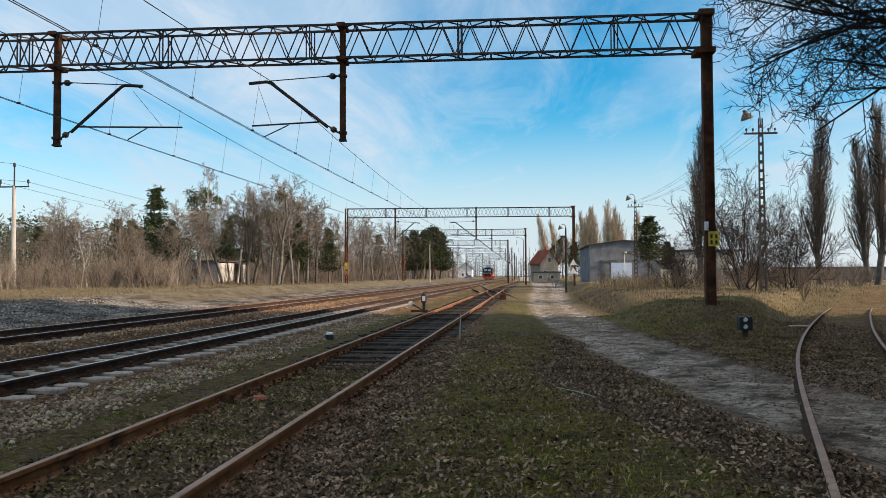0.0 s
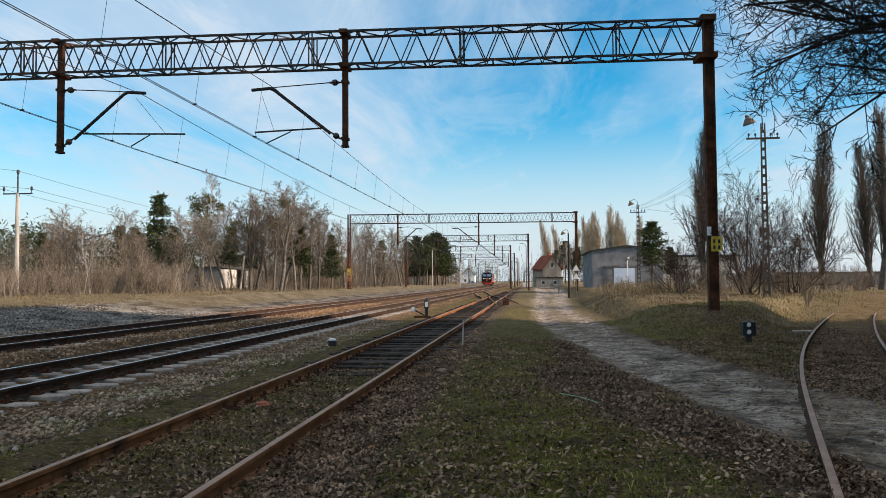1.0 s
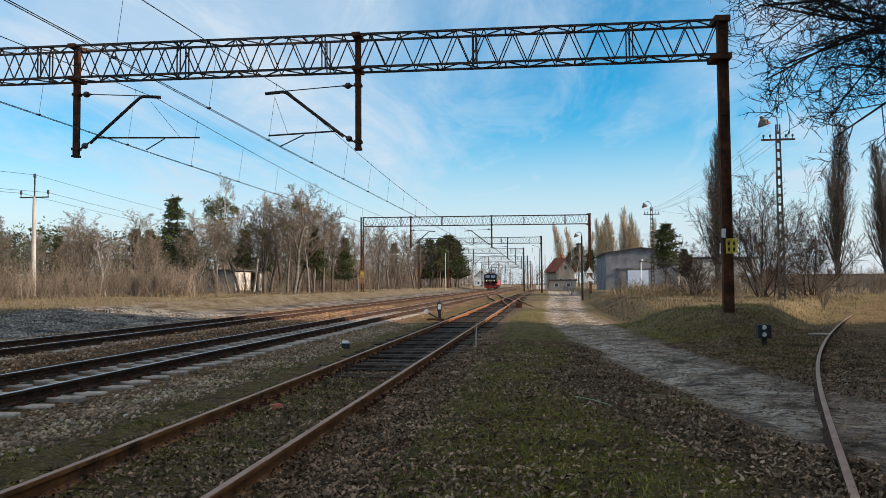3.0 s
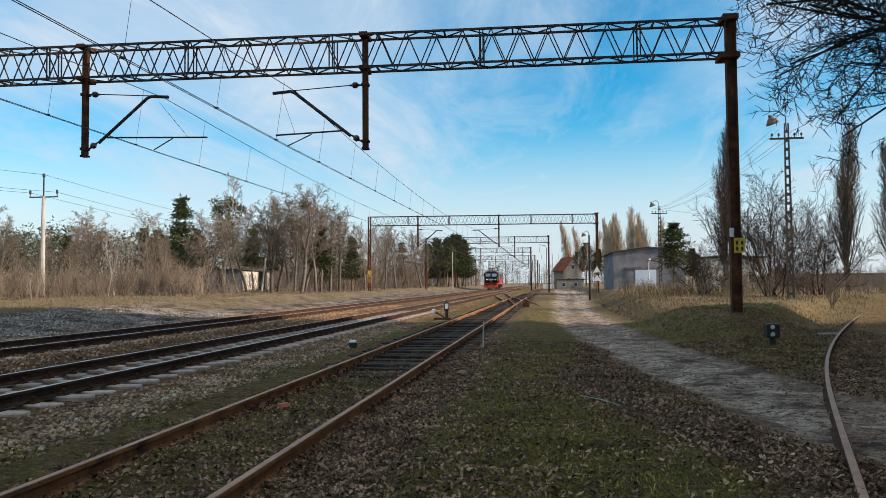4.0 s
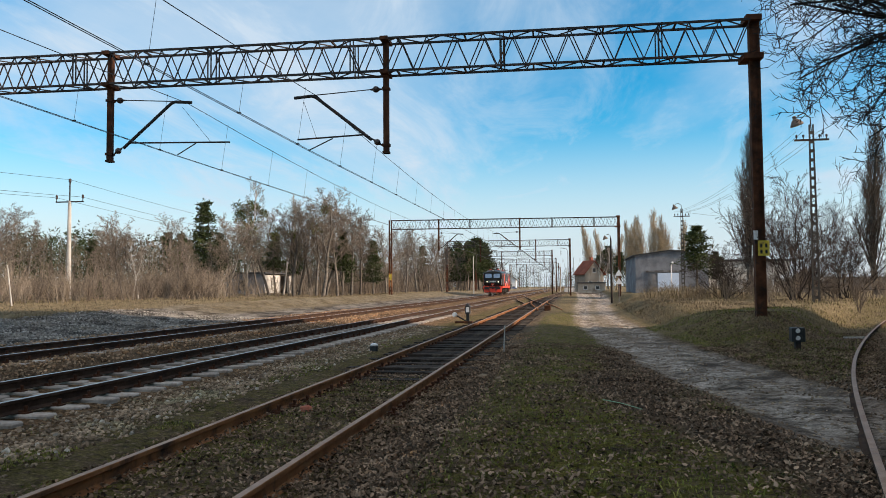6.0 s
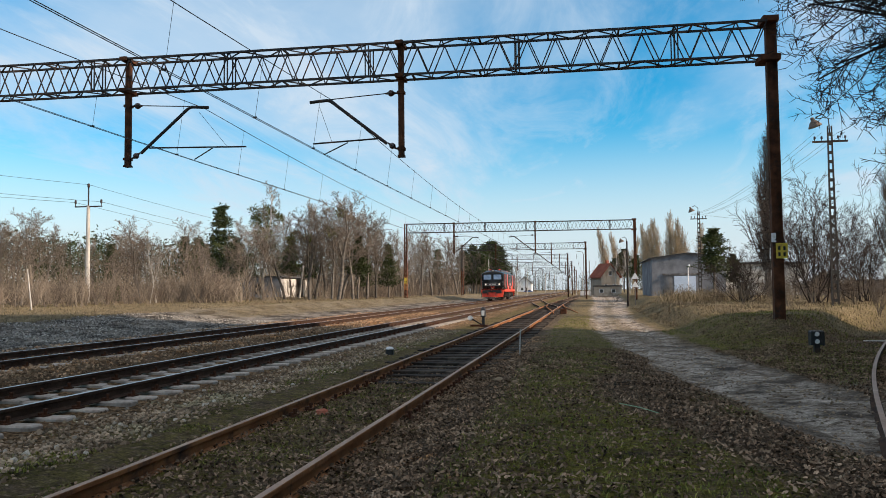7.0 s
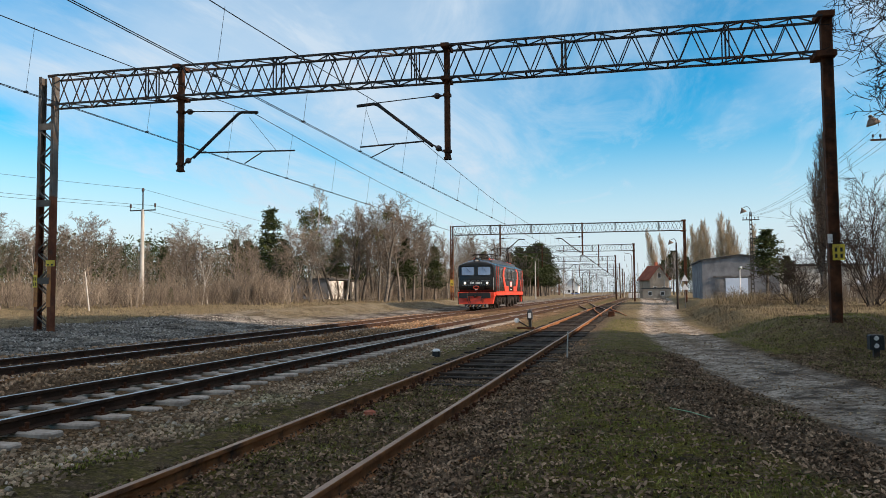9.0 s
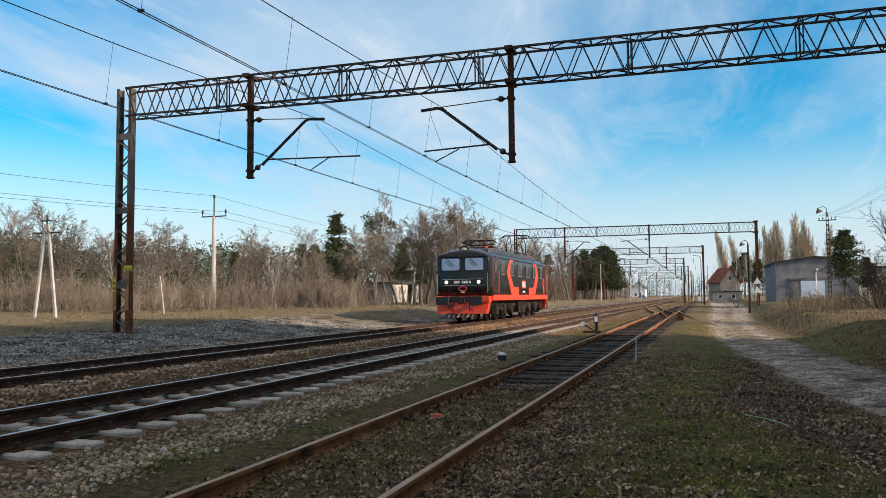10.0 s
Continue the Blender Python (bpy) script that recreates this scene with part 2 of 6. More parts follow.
        for i in range(len(path) - 1):
            fs += [(i * n + k, (i + 1) * n + k, (i + 1) * n + (k + 1) % n, i * n + (k + 1) % n) for k in range(n)]
        if close:
            fs += [tuple(range(n)), tuple(range(len(path) * n - 1, (len(path) - 1) * n - 1, -1))]
        return self.add(vs, fs, slot)

    def lathe(self, prof, m=None, sides=16, slot=0):
        """Radius, height pairs turned round z."""
        vs, fs = [], []
        for r, z in prof:
            vs += [(r * math.cos(2 * math.pi * k / sides), r * math.sin(2 * math.pi * k / sides), z) for k in range(sides)]
        for i in range(len(prof) - 1):
            fs += [(i * sides + k, i * sides + (k + 1) % sides, (i + 1) * sides + (k + 1) % sides, (i + 1) * sides + k) for k in range(sides)]
        fs += [tuple(range(sides - 1, -1, -1)), tuple(range((len(prof) - 1) * sides, len(prof) * sides))]
        if m is not None:
            vs = [tuple(m @ Vector(p)) for p in vs]
        return self.add(vs, fs, slot)

    def mesh(self, name, mats, smooth=False):
        me = bpy.data.meshes.new(name)
        me.from_pydata(self.v, [], self.f)
        for m in (mats if isinstance(mats, (list, tuple)) else [mats]):
            me.materials.append(m)
        if any(self.m):
            me.polygons.foreach_set("material_index", self.m)
        if smooth:
            me.polygons.foreach_set("use_smooth", [True] * len(self.f))
        me.update()
        return me


def part(name, geo, mats, parent, label="", smooth=False):
    ob = new(name, geo if isinstance(geo, bpy.types.Mesh) else geo.mesh(name, mats, smooth))
    ob.parent = parent
    if label:
        ob["label"] = label
    return ob


def thing(name, label, category, m=None, group="", kind=""):
    ob = tagged(new(name), label, category, group, kind)
    ob.empty_display_size = 0.2
    if m is not None:
        ob.matrix_world = m
    return ob


def solo(name, geo, mats, label, category, group="", kind="", m=None, smooth=False):
    ob = tagged(new(name, geo.mesh(name, mats, smooth)), label, category, group, kind)
    if m is not None:
        ob.matrix_world = m
    return ob


def lerp(x, pts):
    return float(np.interp(x, [p[0] for p in pts], [p[1] for p in pts]))


def ease(a, b, x):
    k = min(1.0, max(0.0, (x - a) / (b - a)))
    return k * k * (3 - 2 * k)


# ---- ground ----
FAR_X, MID_X, SIDE_X, GAUGE = -11.65, -7.39, -3.07, 1.435
FAR_Z, MID_Z, SIDE_Z = 0.3, 0.23, 0.1  # rail tops
ROAD = [(-20, 6.5), (2, 4.6), (6, 4.1), (8, 3.55), (11, 3.0), (14, 2.6), (19.7, 2.05), (26.5, 1.5), (38, 1.25), (61, 1.6), (85, 2.6), (140, 3.4), (220, 4), (400, 6)]
ROADW = [(-20, 1.3), (8, 1.1), (14, 0.95), (20, 0.95), (27, 1.0), (45, 1.05), (61, 1.3), (85, 1.7), (140, 2.4), (400, 3)]
CURVE = [(-8.0, -1.6), (0.0, 1.22), (5.27, 2.77), (6.83, 3.24), (9.03, 3.87), (11.85, 4.69), (15.36, 5.9), (21.84, 8.4), (31.9, 12.6), (45.97, 19.1), (58.8, 26.3), (75, 36.5)]


def road_at(x, y):
    """1 on the dirt road, 0 off it."""
    w = lerp(y, ROADW) + 0.25 * noise.noise((x * 0.5, y * 0.5, 3))
    return 1 - ease(w - 0.25, w + 0.3, abs(x - lerp(y, ROAD)))


def ground_z(x, y):
    z = 0.0
    if x < -9.2:
        z = 0.02 + 0.1 * ease(-9.2, -9.8, x) + 0.08 * ease(-13.3, -15, x)
        bank_top = 0.45 + 0.33 * ease(18, 48, y)
        z += (bank_top - 0.2) * (0.25 * ease(-14.4, -17.0, x) + 0.75 * ease(-17.0, -20.2, x)) + 0.2 * ease(-22, -45, x)
        z += 6.0 * ease(-62, -170, x) * (1 - ease(150, 270, y))
        z += (0.06 * noise.noise((x * 0.35, y * 0.35, 1)) + 0.13 * noise.noise((x * 0.9, y * 0.8, 4))) * ease(-14, -17, x)
    elif x < -5.3:
        z = 0.02 - 0.03 * ease(-6.1, -5.4, x)
    else:
        rx = lerp(y, ROAD)
        hump = 0.07 * ease(-1.8, -0.6, x) * (1 - ease(rx - 2.2, rx - 0.8, x))
        z = hump
        cx = lerp(y, CURVE)
        mound = ease(rx + 1.4, rx + 3.6, x) * ease(17.5, 22.5, y) * (1 - ease(cx - 3.6, cx - 1.8, x))
        beyond = ease(cx + 2.0, cx + 5.0, x)
        far = ease(30, 46, y) * ease(rx + 2, rx + 5, x)
        z += 0.68 * max(mound, beyond * 0.9, far) + 0.12 * noise.noise((x * 0.3, y * 0.3, 7)) * max(mound, beyond)
        z += 0.05 * ease(12, 8, y) * ease(4.5, 7, x)
        rut = abs(abs(x - rx) - 0.72)
        z -= 0.035 * road_at(x, y) * (1 - ease(0.1, 0.32, rut)) + 0.02 * road_at(x, y)
    bed = abs(x - SIDE_X)
    if bed < 1.6:
        z -= 0.045 * (1 - ease(1.1, 1.6, bed)) + 0.05 * ease(9, 17, y) * (1 - ease(0.8, 1.05, bed)) - 0.012 * noise.noise((x * 2.2, y * 2.2, 9))
    if abs(x - SIDE_X) > 1.6:
        z += 0.025 * noise.noise((x * 1.3, y * 1.3, 2)) + 0.012 * noise.noise((x * 4, y * 4, 5))
    return z


LEAFLINE = [(3, 1.6), (6.5, 1.45), (8.7, 0.85), (10, 0.5), (13, 0.1), (17, 0.6), (30, 1.5)]


def leafy(x, y):
    """How far fallen leaves outweigh moss, about -1 to 1."""
    k = 0.55 * noise.noise((x * 0.8, y * 0.6, 2)) + 0.4 * noise.noise((x * 2.1, y * 1.6, 6))
    k += 0.75 * (ease(-0.5, 0.45, x - lerp(y, LEAFLINE)) - 0.5)
    k += 0.75 * (1 - ease(0.35, 0.75, abs(x + 1.85)))
    return k


def axis(stops):
    out = []
    for (a, step), (b, _) in zip(stops, stops[1:]):
        n = max(1, round((b - a) / step))
        out += [a + (b - a) * i / n for i in range(n)]
    return out + [stops[-1][0]]


def ground_material():
    m = bpy.data.materials.new("trackside_ground")
    m.use_nodes = True
    n, l = m.node_tree.nodes, m.node_tree.links
    b = n["Principled BSDF"]
    b.inputs["Specular IOR Level"].default_value = 0.03
    t = n.new("ShaderNodeTexCoord")
    zone = n.new("ShaderNodeVertexColor")
    zone.layer_name = "zone"
    sp = n.new("ShaderNodeSeparateColor")
    l.new(zone.outputs[0], sp.inputs[0])

    def nz(s, d=6.0, r=0.65):
        k = n.new("ShaderNodeTexNoise")
        k.inputs["Scale"].default_value, k.inputs["Detail"].default_value, k.inputs["Roughness"].default_value = s, d, r
        l.new(t.outputs["Object"], k.inputs["Vector"])
        return k.outputs[0]

    def ramp(v, a, z):
        r = n.new("ShaderNodeMapRange")
        r.inputs[1].default_value, r.inputs[2].default_value = a, z
        l.new(v, r.inputs[0])
        return r.outputs[0]

    def mixc(f, a, z, mode="MIX"):
        x = n.new("ShaderNodeMix")
        x.data_type, x.blend_type = "RGBA", mode
        for s, v in (("Factor", f), ("A", a), ("B", z)):
            if isinstance(v, (int, float)):
                x.inputs[s].default_value = v
            elif isinstance(v, tuple):
                x.inputs[s].default_value = (*v, 1)
            else:
                l.new(v, x.inputs[s])
        return x.outputs["Result"]

    def mul(a, c, op="MULTIPLY"):
        x = n.new("ShaderNodeMath")
        x.operation = op
        x.use_clamp = True
        for i, v in enumerate((a, c)):
            if isinstance(v, (int, float)):
                x.inputs[i].default_value = v
            else:
                l.new(v, x.inputs[i])
        return x.outputs[0]

    broad, mid, fine = nz(0.35), nz(2.2), nz(38, 5, 0.75)
    litter = mixc(ramp(mid, 0.35, 0.65), (0.05, 0.034, 0.022), (0.17, 0.115, 0.075))
    litter = mixc(ramp(nz(14), 0.5, 0.68), litter, (0.27, 0.19, 0.13))
    litter = mixc(ramp(nz(1.1), 0.54, 0.64), litter, (0.028, 0.021, 0.015))
    moss = mixc(ramp(nz(5), 0.35, 0.65), (0.1, 0.092, 0.016), (0.21, 0.172, 0.045))
    dry = mixc(ramp(nz(3), 0.3, 0.7), (0.13, 0.1, 0.055), (0.31, 0.235, 0.135))
    gravel = mixc(ramp(mid, 0.3, 0.7), (0.19, 0.112, 0.056), (0.44, 0.285, 0.16))
    vor = n.new("ShaderNodeTexVoronoi")
    vor.inputs["Scale"].default_value = 17
    l.new(t.outputs["Object"], vor.inputs["Vector"])
    gravel = mixc(0.75, gravel, mixc(1.0, gravel, ramp(vor.outputs["Distance"], 0.75, 0.1), "MULTIPLY"))
    gravel = mixc(ramp(nz(0.6), 0.5, 0.62), gravel, (0.24, 0.145, 0.085))
    pos = n.new("ShaderNodeSeparateXYZ")
    l.new(t.outputs["Object"], pos.inputs[0])
    ash = mixc(ramp(nz(0.8), 0.42, 0.6), (0.05, 0.043, 0.036), (0.3, 0.265, 0.22))
    gravel = mixc(ramp(pos.outputs[0], -13.2, -14.4), gravel, ash)
    track = mixc(ramp(nz(1.6), 0.38, 0.62), (0.27, 0.215, 0.168), (0.6, 0.51, 0.42))
    track = mixc(ramp(nz(7), 0.5, 0.62), track, (0.15, 0.112, 0.08))
    track = mixc(ramp(nz(0.9), 0.5, 0.62), track, (0.1, 0.082, 0.066))
    col = mixc(mul(mul(sp.outputs[2], ramp(broad, 0.22, 0.42)), mul(ramp(nz(1.7), 0.32, 0.5), ramp(nz(9), 0.36, 0.54))), litter, moss)
    # alpha carries dry grass
    col = mixc(mul(zone.outputs["Alpha"], ramp(mid, 0.2, 0.5)), col, dry)
    col = mixc(mul(sp.outputs[1], ramp(nz(3), 0.12, 0.4)), col, gravel)
    col = mixc(mul(sp.outputs[0], ramp(nz(2.7), 0.2, 0.48)), col, track)
    g = n.new("ShaderNodeMapRange")
    g.inputs[1].default_value, g.inputs[2].default_value = 0.25, 0.75
    g.inputs[3].default_value, g.inputs[4].default_value = 0.3, 1.7
    l.new(fine, g.inputs[0])
    clods = n.new("ShaderNodeMapRange")
    clods.inputs[1].default_value, clods.inputs[2].default_value = 0.3, 0.62
    clods.inputs[3].default_value, clods.inputs[4].default_value = 0.55, 1.15
    l.new(nz(13, 6, 0.7), clods.inputs[0])
    col = mixc(1.0, col, clods.outputs[0], "MULTIPLY")
    col = mixc(1.0, col, g.outputs[0], "MULTIPLY")
    l.new(col, b.inputs["Base Color"])
    b.inputs["Roughness"].default_value = 0.95
    bp = n.new("ShaderNodeBump")
    bp.inputs["Strength"].default_value, bp.inputs["Distance"].default_value = 1.0, 0.05
    l.new(fine, bp.inputs["Height"])
    l.new(bp.outputs[0], b.inputs["Normal"])
    return m


def build_ground():
    xs = axis([(-3000, 600), (-600, 120), (-120, 12), (-50, 2.0), (-22, 0.5), (-9.6, 0.2), (8, 0.35), (20, 1.0), (50, 6), (140, 60), (620, 600), (3000, 1)])
    ys = axis([(-600, 120), (-60, 12), (-12, 2), (2.5, 0.18), (16, 0.3), (30, 0.7), (60, 2), (120, 6), (300, 60), (900, 400), (4200, 1)])
    nx = len(xs)
    vs, cols = [], []
    for y in ys:
        for x in xs:
            vs.append((x, y, ground_z(x, y)))
            r = road_at(x, y)
            dxr = abs(x - lerp(y, ROAD))
            r *= 1 - 0.55 * (1 - ease(0.15, 0.42, dxr)) * ease(18, 26, y)
            if 6 < y < 16 and x > 4:
                r = max(r, 0.75 * ease(15.5, 12.5, y) * (1 - ease(3.9, 5.2, x - (y - 9) * 0.2)) * ease(6.5, 8, y))
            g = max(1 - ease(2.0, 2.7, abs(x - FAR_X + 0.3)), 1 - ease(1.6, 2.5, abs(x - MID_X + 0.1)))
            g = max(g, ease(-5.0, -5.8, x) * ease(-9.5, -9, x))
            g = max(g, 0.95 * ease(-12, -13.5, x) * ease(-20.9, -19.8, x) * (1 - 0.7 * ease(32, 40, y) * ease(-15.5, -17, x)))
            g = max(g, 0.55 * (1 - ease(1.0, 1.7, abs(x - lerp(y, CURVE) - 0.75))))
            moss = ease(-1.5, -0.7, x) * ease(0.3, -0.15, leafy(x, y)) * (1 - 0.4 * ease(13, 20, y)) * (1 - 0.5 * ease(40, 70, y)) + 0.55 * (1 - ease(0.8, 1.5, abs(x + 4.8))) + 0.6 * (1 - ease(0.8, 1.4, abs(x - SIDE_X))) * ease(16, 11, y)
            rx = lerp(y, ROAD)
            if x > rx:
                moss = 1.0 * ease(rx + 1.0, rx + 1.5, x) * (1 - ease(rx + 3.6, rx + 5.2, x)) * ease(11, 15, y) * (1 - 0.6 * ease(24, 34, y))
                moss = max(moss, 0.7 * ease(rx + 5, rx + 6, x) * ease(24, 30, y))
            dry = ease(-20.0, -21, x) + 0.95 * ease(-15.5, -17, x) * ease(30, 37, y)
            dry = max(dry, (0.45 + 0.55 * ease(26, 36, y)) * ease(rx + 3.2, rx + 5.2, x) * ease(17, 22, y) * (1 - 0.4 * (1 - ease(1.5, 3, abs(x - lerp(y, CURVE))))))
            dry = max(dry, 0.55 * ease(16, 30, y) * ease(-1.9, -1.2, x), 0.6 * ease(150, 260, y))
            cols += [r, g, min(1, moss), min(1, dry)]
    fs = [(j * nx + i, j * nx + i + 1, (j + 1) * nx + i + 1, (j + 1) * nx + i) for j in range(len(ys) - 1) for i in range(nx - 1)]
    me = bpy.data.meshes.new("ground")
    me.from_pydata(vs, [], fs)
    at = me.color_attributes.new("zone", "FLOAT_COLOR", "POINT")
    at.data.foreach_set("color", cols)
    me.polygons.foreach_set("use_smooth", [True] * len(fs))
    me.materials.append(ground_material())
    tagged(new("ground", me), "trackside ground of leaf litter, moss, gravel and a dirt road", "ground", "", "structure")


build_ground()

# ---- tracks ----
HEAD = [(-0.036, 0.0), (-0.034, 0.0), (0.034, 0.0), (0.036, -0.008), (0.036, -0.035), (0.012, -0.048), (0.009, -0.12), (0.035, -0.135), (0.072, -0.145), (0.072, -0.155), (-0.072, -0.155), (-0.072, -0.145), (-0.035, -0.135), (-0.009, -0.12), (-0.012, -0.048), (-0.036, -0.035), (-0.036, -0.008)]
TOP = [(-0.036, -0.008), (-0.028, 0.001), (0.028, 0.001), (0.036, -0.008)]


def rail(path, parent, top_mat, side_mat, label=""):
    g = Geo()
    g.sweep(HEAD[2:] + [(-0.034, -0.003)], path)
    k = len(TOP)
    g.sweep([(-0.034, -0.006), (-0.027, 0.002), (0.027, 0.002), (0.034, -0.006)], path, 1)
    return part("rail", g, [side_mat, top_mat], parent, label)


def sleeper_mesh(concrete):
    g = Geo()
    if concrete:
        for s in (-1, 1):
            g.box(s * 0.83 - 0.43, -0.11, -0.2, s * 0.83 + 0.43, 0.11, 0.0, cham=0.02)
        g.box(-0.41, -0.09, -0.2, 0.41, 0.09, -0.03, cham=0.02)
    else:
        g.box(-1.3, -0.125, -0.15, 1.3, 0.125, 0.0, cham=0.012)
    return g.mesh("sleeper", CONCRETE_SL if concrete else WOOD_SL)


def fastener_mesh():
    g = Geo()
    g.box(-0.17, -0.07, -0.01, 0.17, 0.07, 0.006)
    for s in (-1, 1):
        g.box(s * 0.115 - 0.05, -0.06, 0, s * 0.115 + 0.05, 0.06, 0.018)
        g.lathe([(0.022, 0.0), (0.022, 0.045), (0.03, 0.05), (0.028, 0.075), (0.008, 0.08)], pose(s * 0.125, 0, 0.015), 6)
        g.box(s * 0.085 - 0.03, -0.045, 0.018, s * 0.085 + 0.03, 0.045, 0.04)
    return g.mesh("rail_fastener", RUST)


FASTENER = fastener_mesh()


def track(x, ztop, y0, y1, concrete, label, top_mat, side_mat, sleeper_z, near):
    ob = thing("railway_track", label, "railway track", pose(x, 0, 0), "parallel railway tracks")
    ys = axis([(y0, 2.0), (y1, 1)])
    for s in (-1, 1):
        rail([(s * (GAUGE / 2 + 0.036), y, ztop + 0.002 * math.sin(y * 0.9 + s)) for y in ys], ob, top_mat, side_mat)
    me = sleeper_mesh(concrete)
    y, count, rest = y0 + 0.3, 0, Geo()
    while y < y1:
        dz, rz = random.uniform(-0.012, 0.012) * (1 if concrete else 1.8) - (0.06 * ease(30, 46, y) if concrete else 0), random.uniform(-1.2, 1.2) * (1 if concrete else 2)
        if near[0] < y < near[1]:
            sl = part("sleeper", me, None, ob)
            sl.matrix_local = pose(random.uniform(-0.04, 0.04), y, sleeper_z + dz + (0 if concrete else 0.03 * ease(12, 17, y) - 0.05 * ease(16, 8, y)), 0, 0, rz)
            if y < 34 and (concrete or y > 9):
                for s in (-1, 1):
                    fa = part("rail_fastener", FASTENER, None, ob)
                    fa.matrix_local = pose(s * (GAUGE / 2 + 0.036), y, max(sleeper_z + dz, ztop - 0.175))
        else:
            rest.box(-1.3, y - 0.125, sleeper_z - 0.12, 1.3, y + 0.125, sleeper_z + dz)
        y += 0.62 if concrete else 0.55 + random.uniform(-0.05, 0.05)
    if rest.v:
        tagged(part("far_sleepers", rest, CONCRETE_SL if concrete else WOOD_SL, ob), kind="stuff")
    return ob


FAR_TRACK = track(FAR_X, FAR_Z, -8, 420, True, "main line track with worn rails on concrete sleepers sunk in gravel", RAILHEAD, RAILSIDE, 0.14, (8, 60))
MID_TRACK = track(MID_X, MID_Z, -8, 420, True, "main line track with worn rails on pale concrete sleepers", RAILHEAD, RAILSIDE, 0.072, (4, 70))
SIDING = track(SIDE_X, SIDE_Z, -8, 80, False, "rusty siding track on dark wooden sleepers in mossy soil", RAILDULL, RAILRUST, -0.045, (3, 62))


def branch(name, label, centre, ztop, top_mat, side_mat, sl_z, step=0.65, cat="railway track", sleepers=True):
    ob = thing(name, label, cat, None, "")
    pts = centre
    for s in (-1, 1):
        path = []
        for i, (x, y) in enumerate(pts):
            a, b = pts[max(i - 1, 0)], pts[min(i + 1, len(pts) - 1)]
            dx, dy = b[0] - a[0], b[1] - a[1]
            r = math.hypot(dx, dy)
            path.append((x + s * (GAUGE / 2 + 0.036) * dy / r, y - s * (GAUGE / 2 + 0.036) * dx / r, ztop))
        rail(path, ob, top_mat, side_mat)
    if sleepers:
        me = sleeper_mesh(False)
        d = 0.0
        for (x0, y0), (x1, y1) in zip(pts, pts[1:]):
            r = math.hypot(x1 - x0, y1 - y0)
            while d < r:
                k = d / r
                if y0 + (y1 - y0) * k < 90:
                    sl = part("sleeper", me, None, ob)
                    sl.matrix_local = pose(x0 + (x1 - x0) * k, y0 + (y1 - y0) * k, sl_z + random.uniform(-0.015, 0.01) - 0.05 * ease(22, 14, y0), 0, 0, -math.degrees(math.atan2(x1 - x0, y1 - y0)) + random.uniform(-2, 2))
                d += step
            d -= r
    return ob


def smooth_path(pts, step=1.0):
    """Even points on a rounded line through (y, x) stops."""
    ys = axis([(pts[0][0], step), (pts[-1][0], 1)])
    raw = [lerp(y, pts) for y in ys]
    for _ in range(30):
        raw = [raw[0]] + [(raw[i - 1] + 2 * raw[i] + raw[i + 1]) / 4 for i in range(1, len(raw) - 1)] + [raw[-1]]
    return [(x, y) for x, y in zip(raw, ys)]


branch("curved_track", "curved light siding track with dull rails half sunk in soil", [(x, y) for x, y in smooth_path(CURVE, 0.8)], 0.12, RAILDULL, RAILSIDE, -0.02)
branch("turnout", "turnout curve leaving the siding towards the main line", smooth_path([(56, SIDE_X), (66, SIDE_X + 0.1), (80, SIDE_X - 1.6), (95, MID_X + 1.6), (112, MID_X + 0.05), (120, MID_X)]), 0.12, RAILDULL, RAILSIDE, -0.05)
branch("siding_extension", "second siding running on past the turnout", smooth_path([(80, SIDE_X), (100, SIDE_X + 0.2), (150, SIDE_X + 1.2), (230, SIDE_X + 1.5)], 2), 0.1, RAILDULL, RAILSIDE, 0.0)
branch("trap_siding", "short rusty stub track ending at a stop block", smooth_path([(49.5, SIDE_X + 1.75), (56, SIDE_X + 1.3), (66, SIDE_X + 0.45), (74, SIDE_X + 0.05)]), 0.1, RAILRUST, RAILRUST, 0.0)

# ---- overhead line ----
BEAM0, BEAM1 = 7.97, 8.95


def bars(name, todo, mat, parent, near):
    """Steel bars: each a part where the eye comes near, else joined."""
    if near:
        for p, q, w in todo:
            part(name, Geo().bar(p, q, w, w), mat, parent)
    else:
        g = Geo()
        for p, q, w in todo:
            g.bar(p, q, w, w)
        tagged(part(name.split("_")[0] + "_lattice", g, mat, parent), kind="stuff")


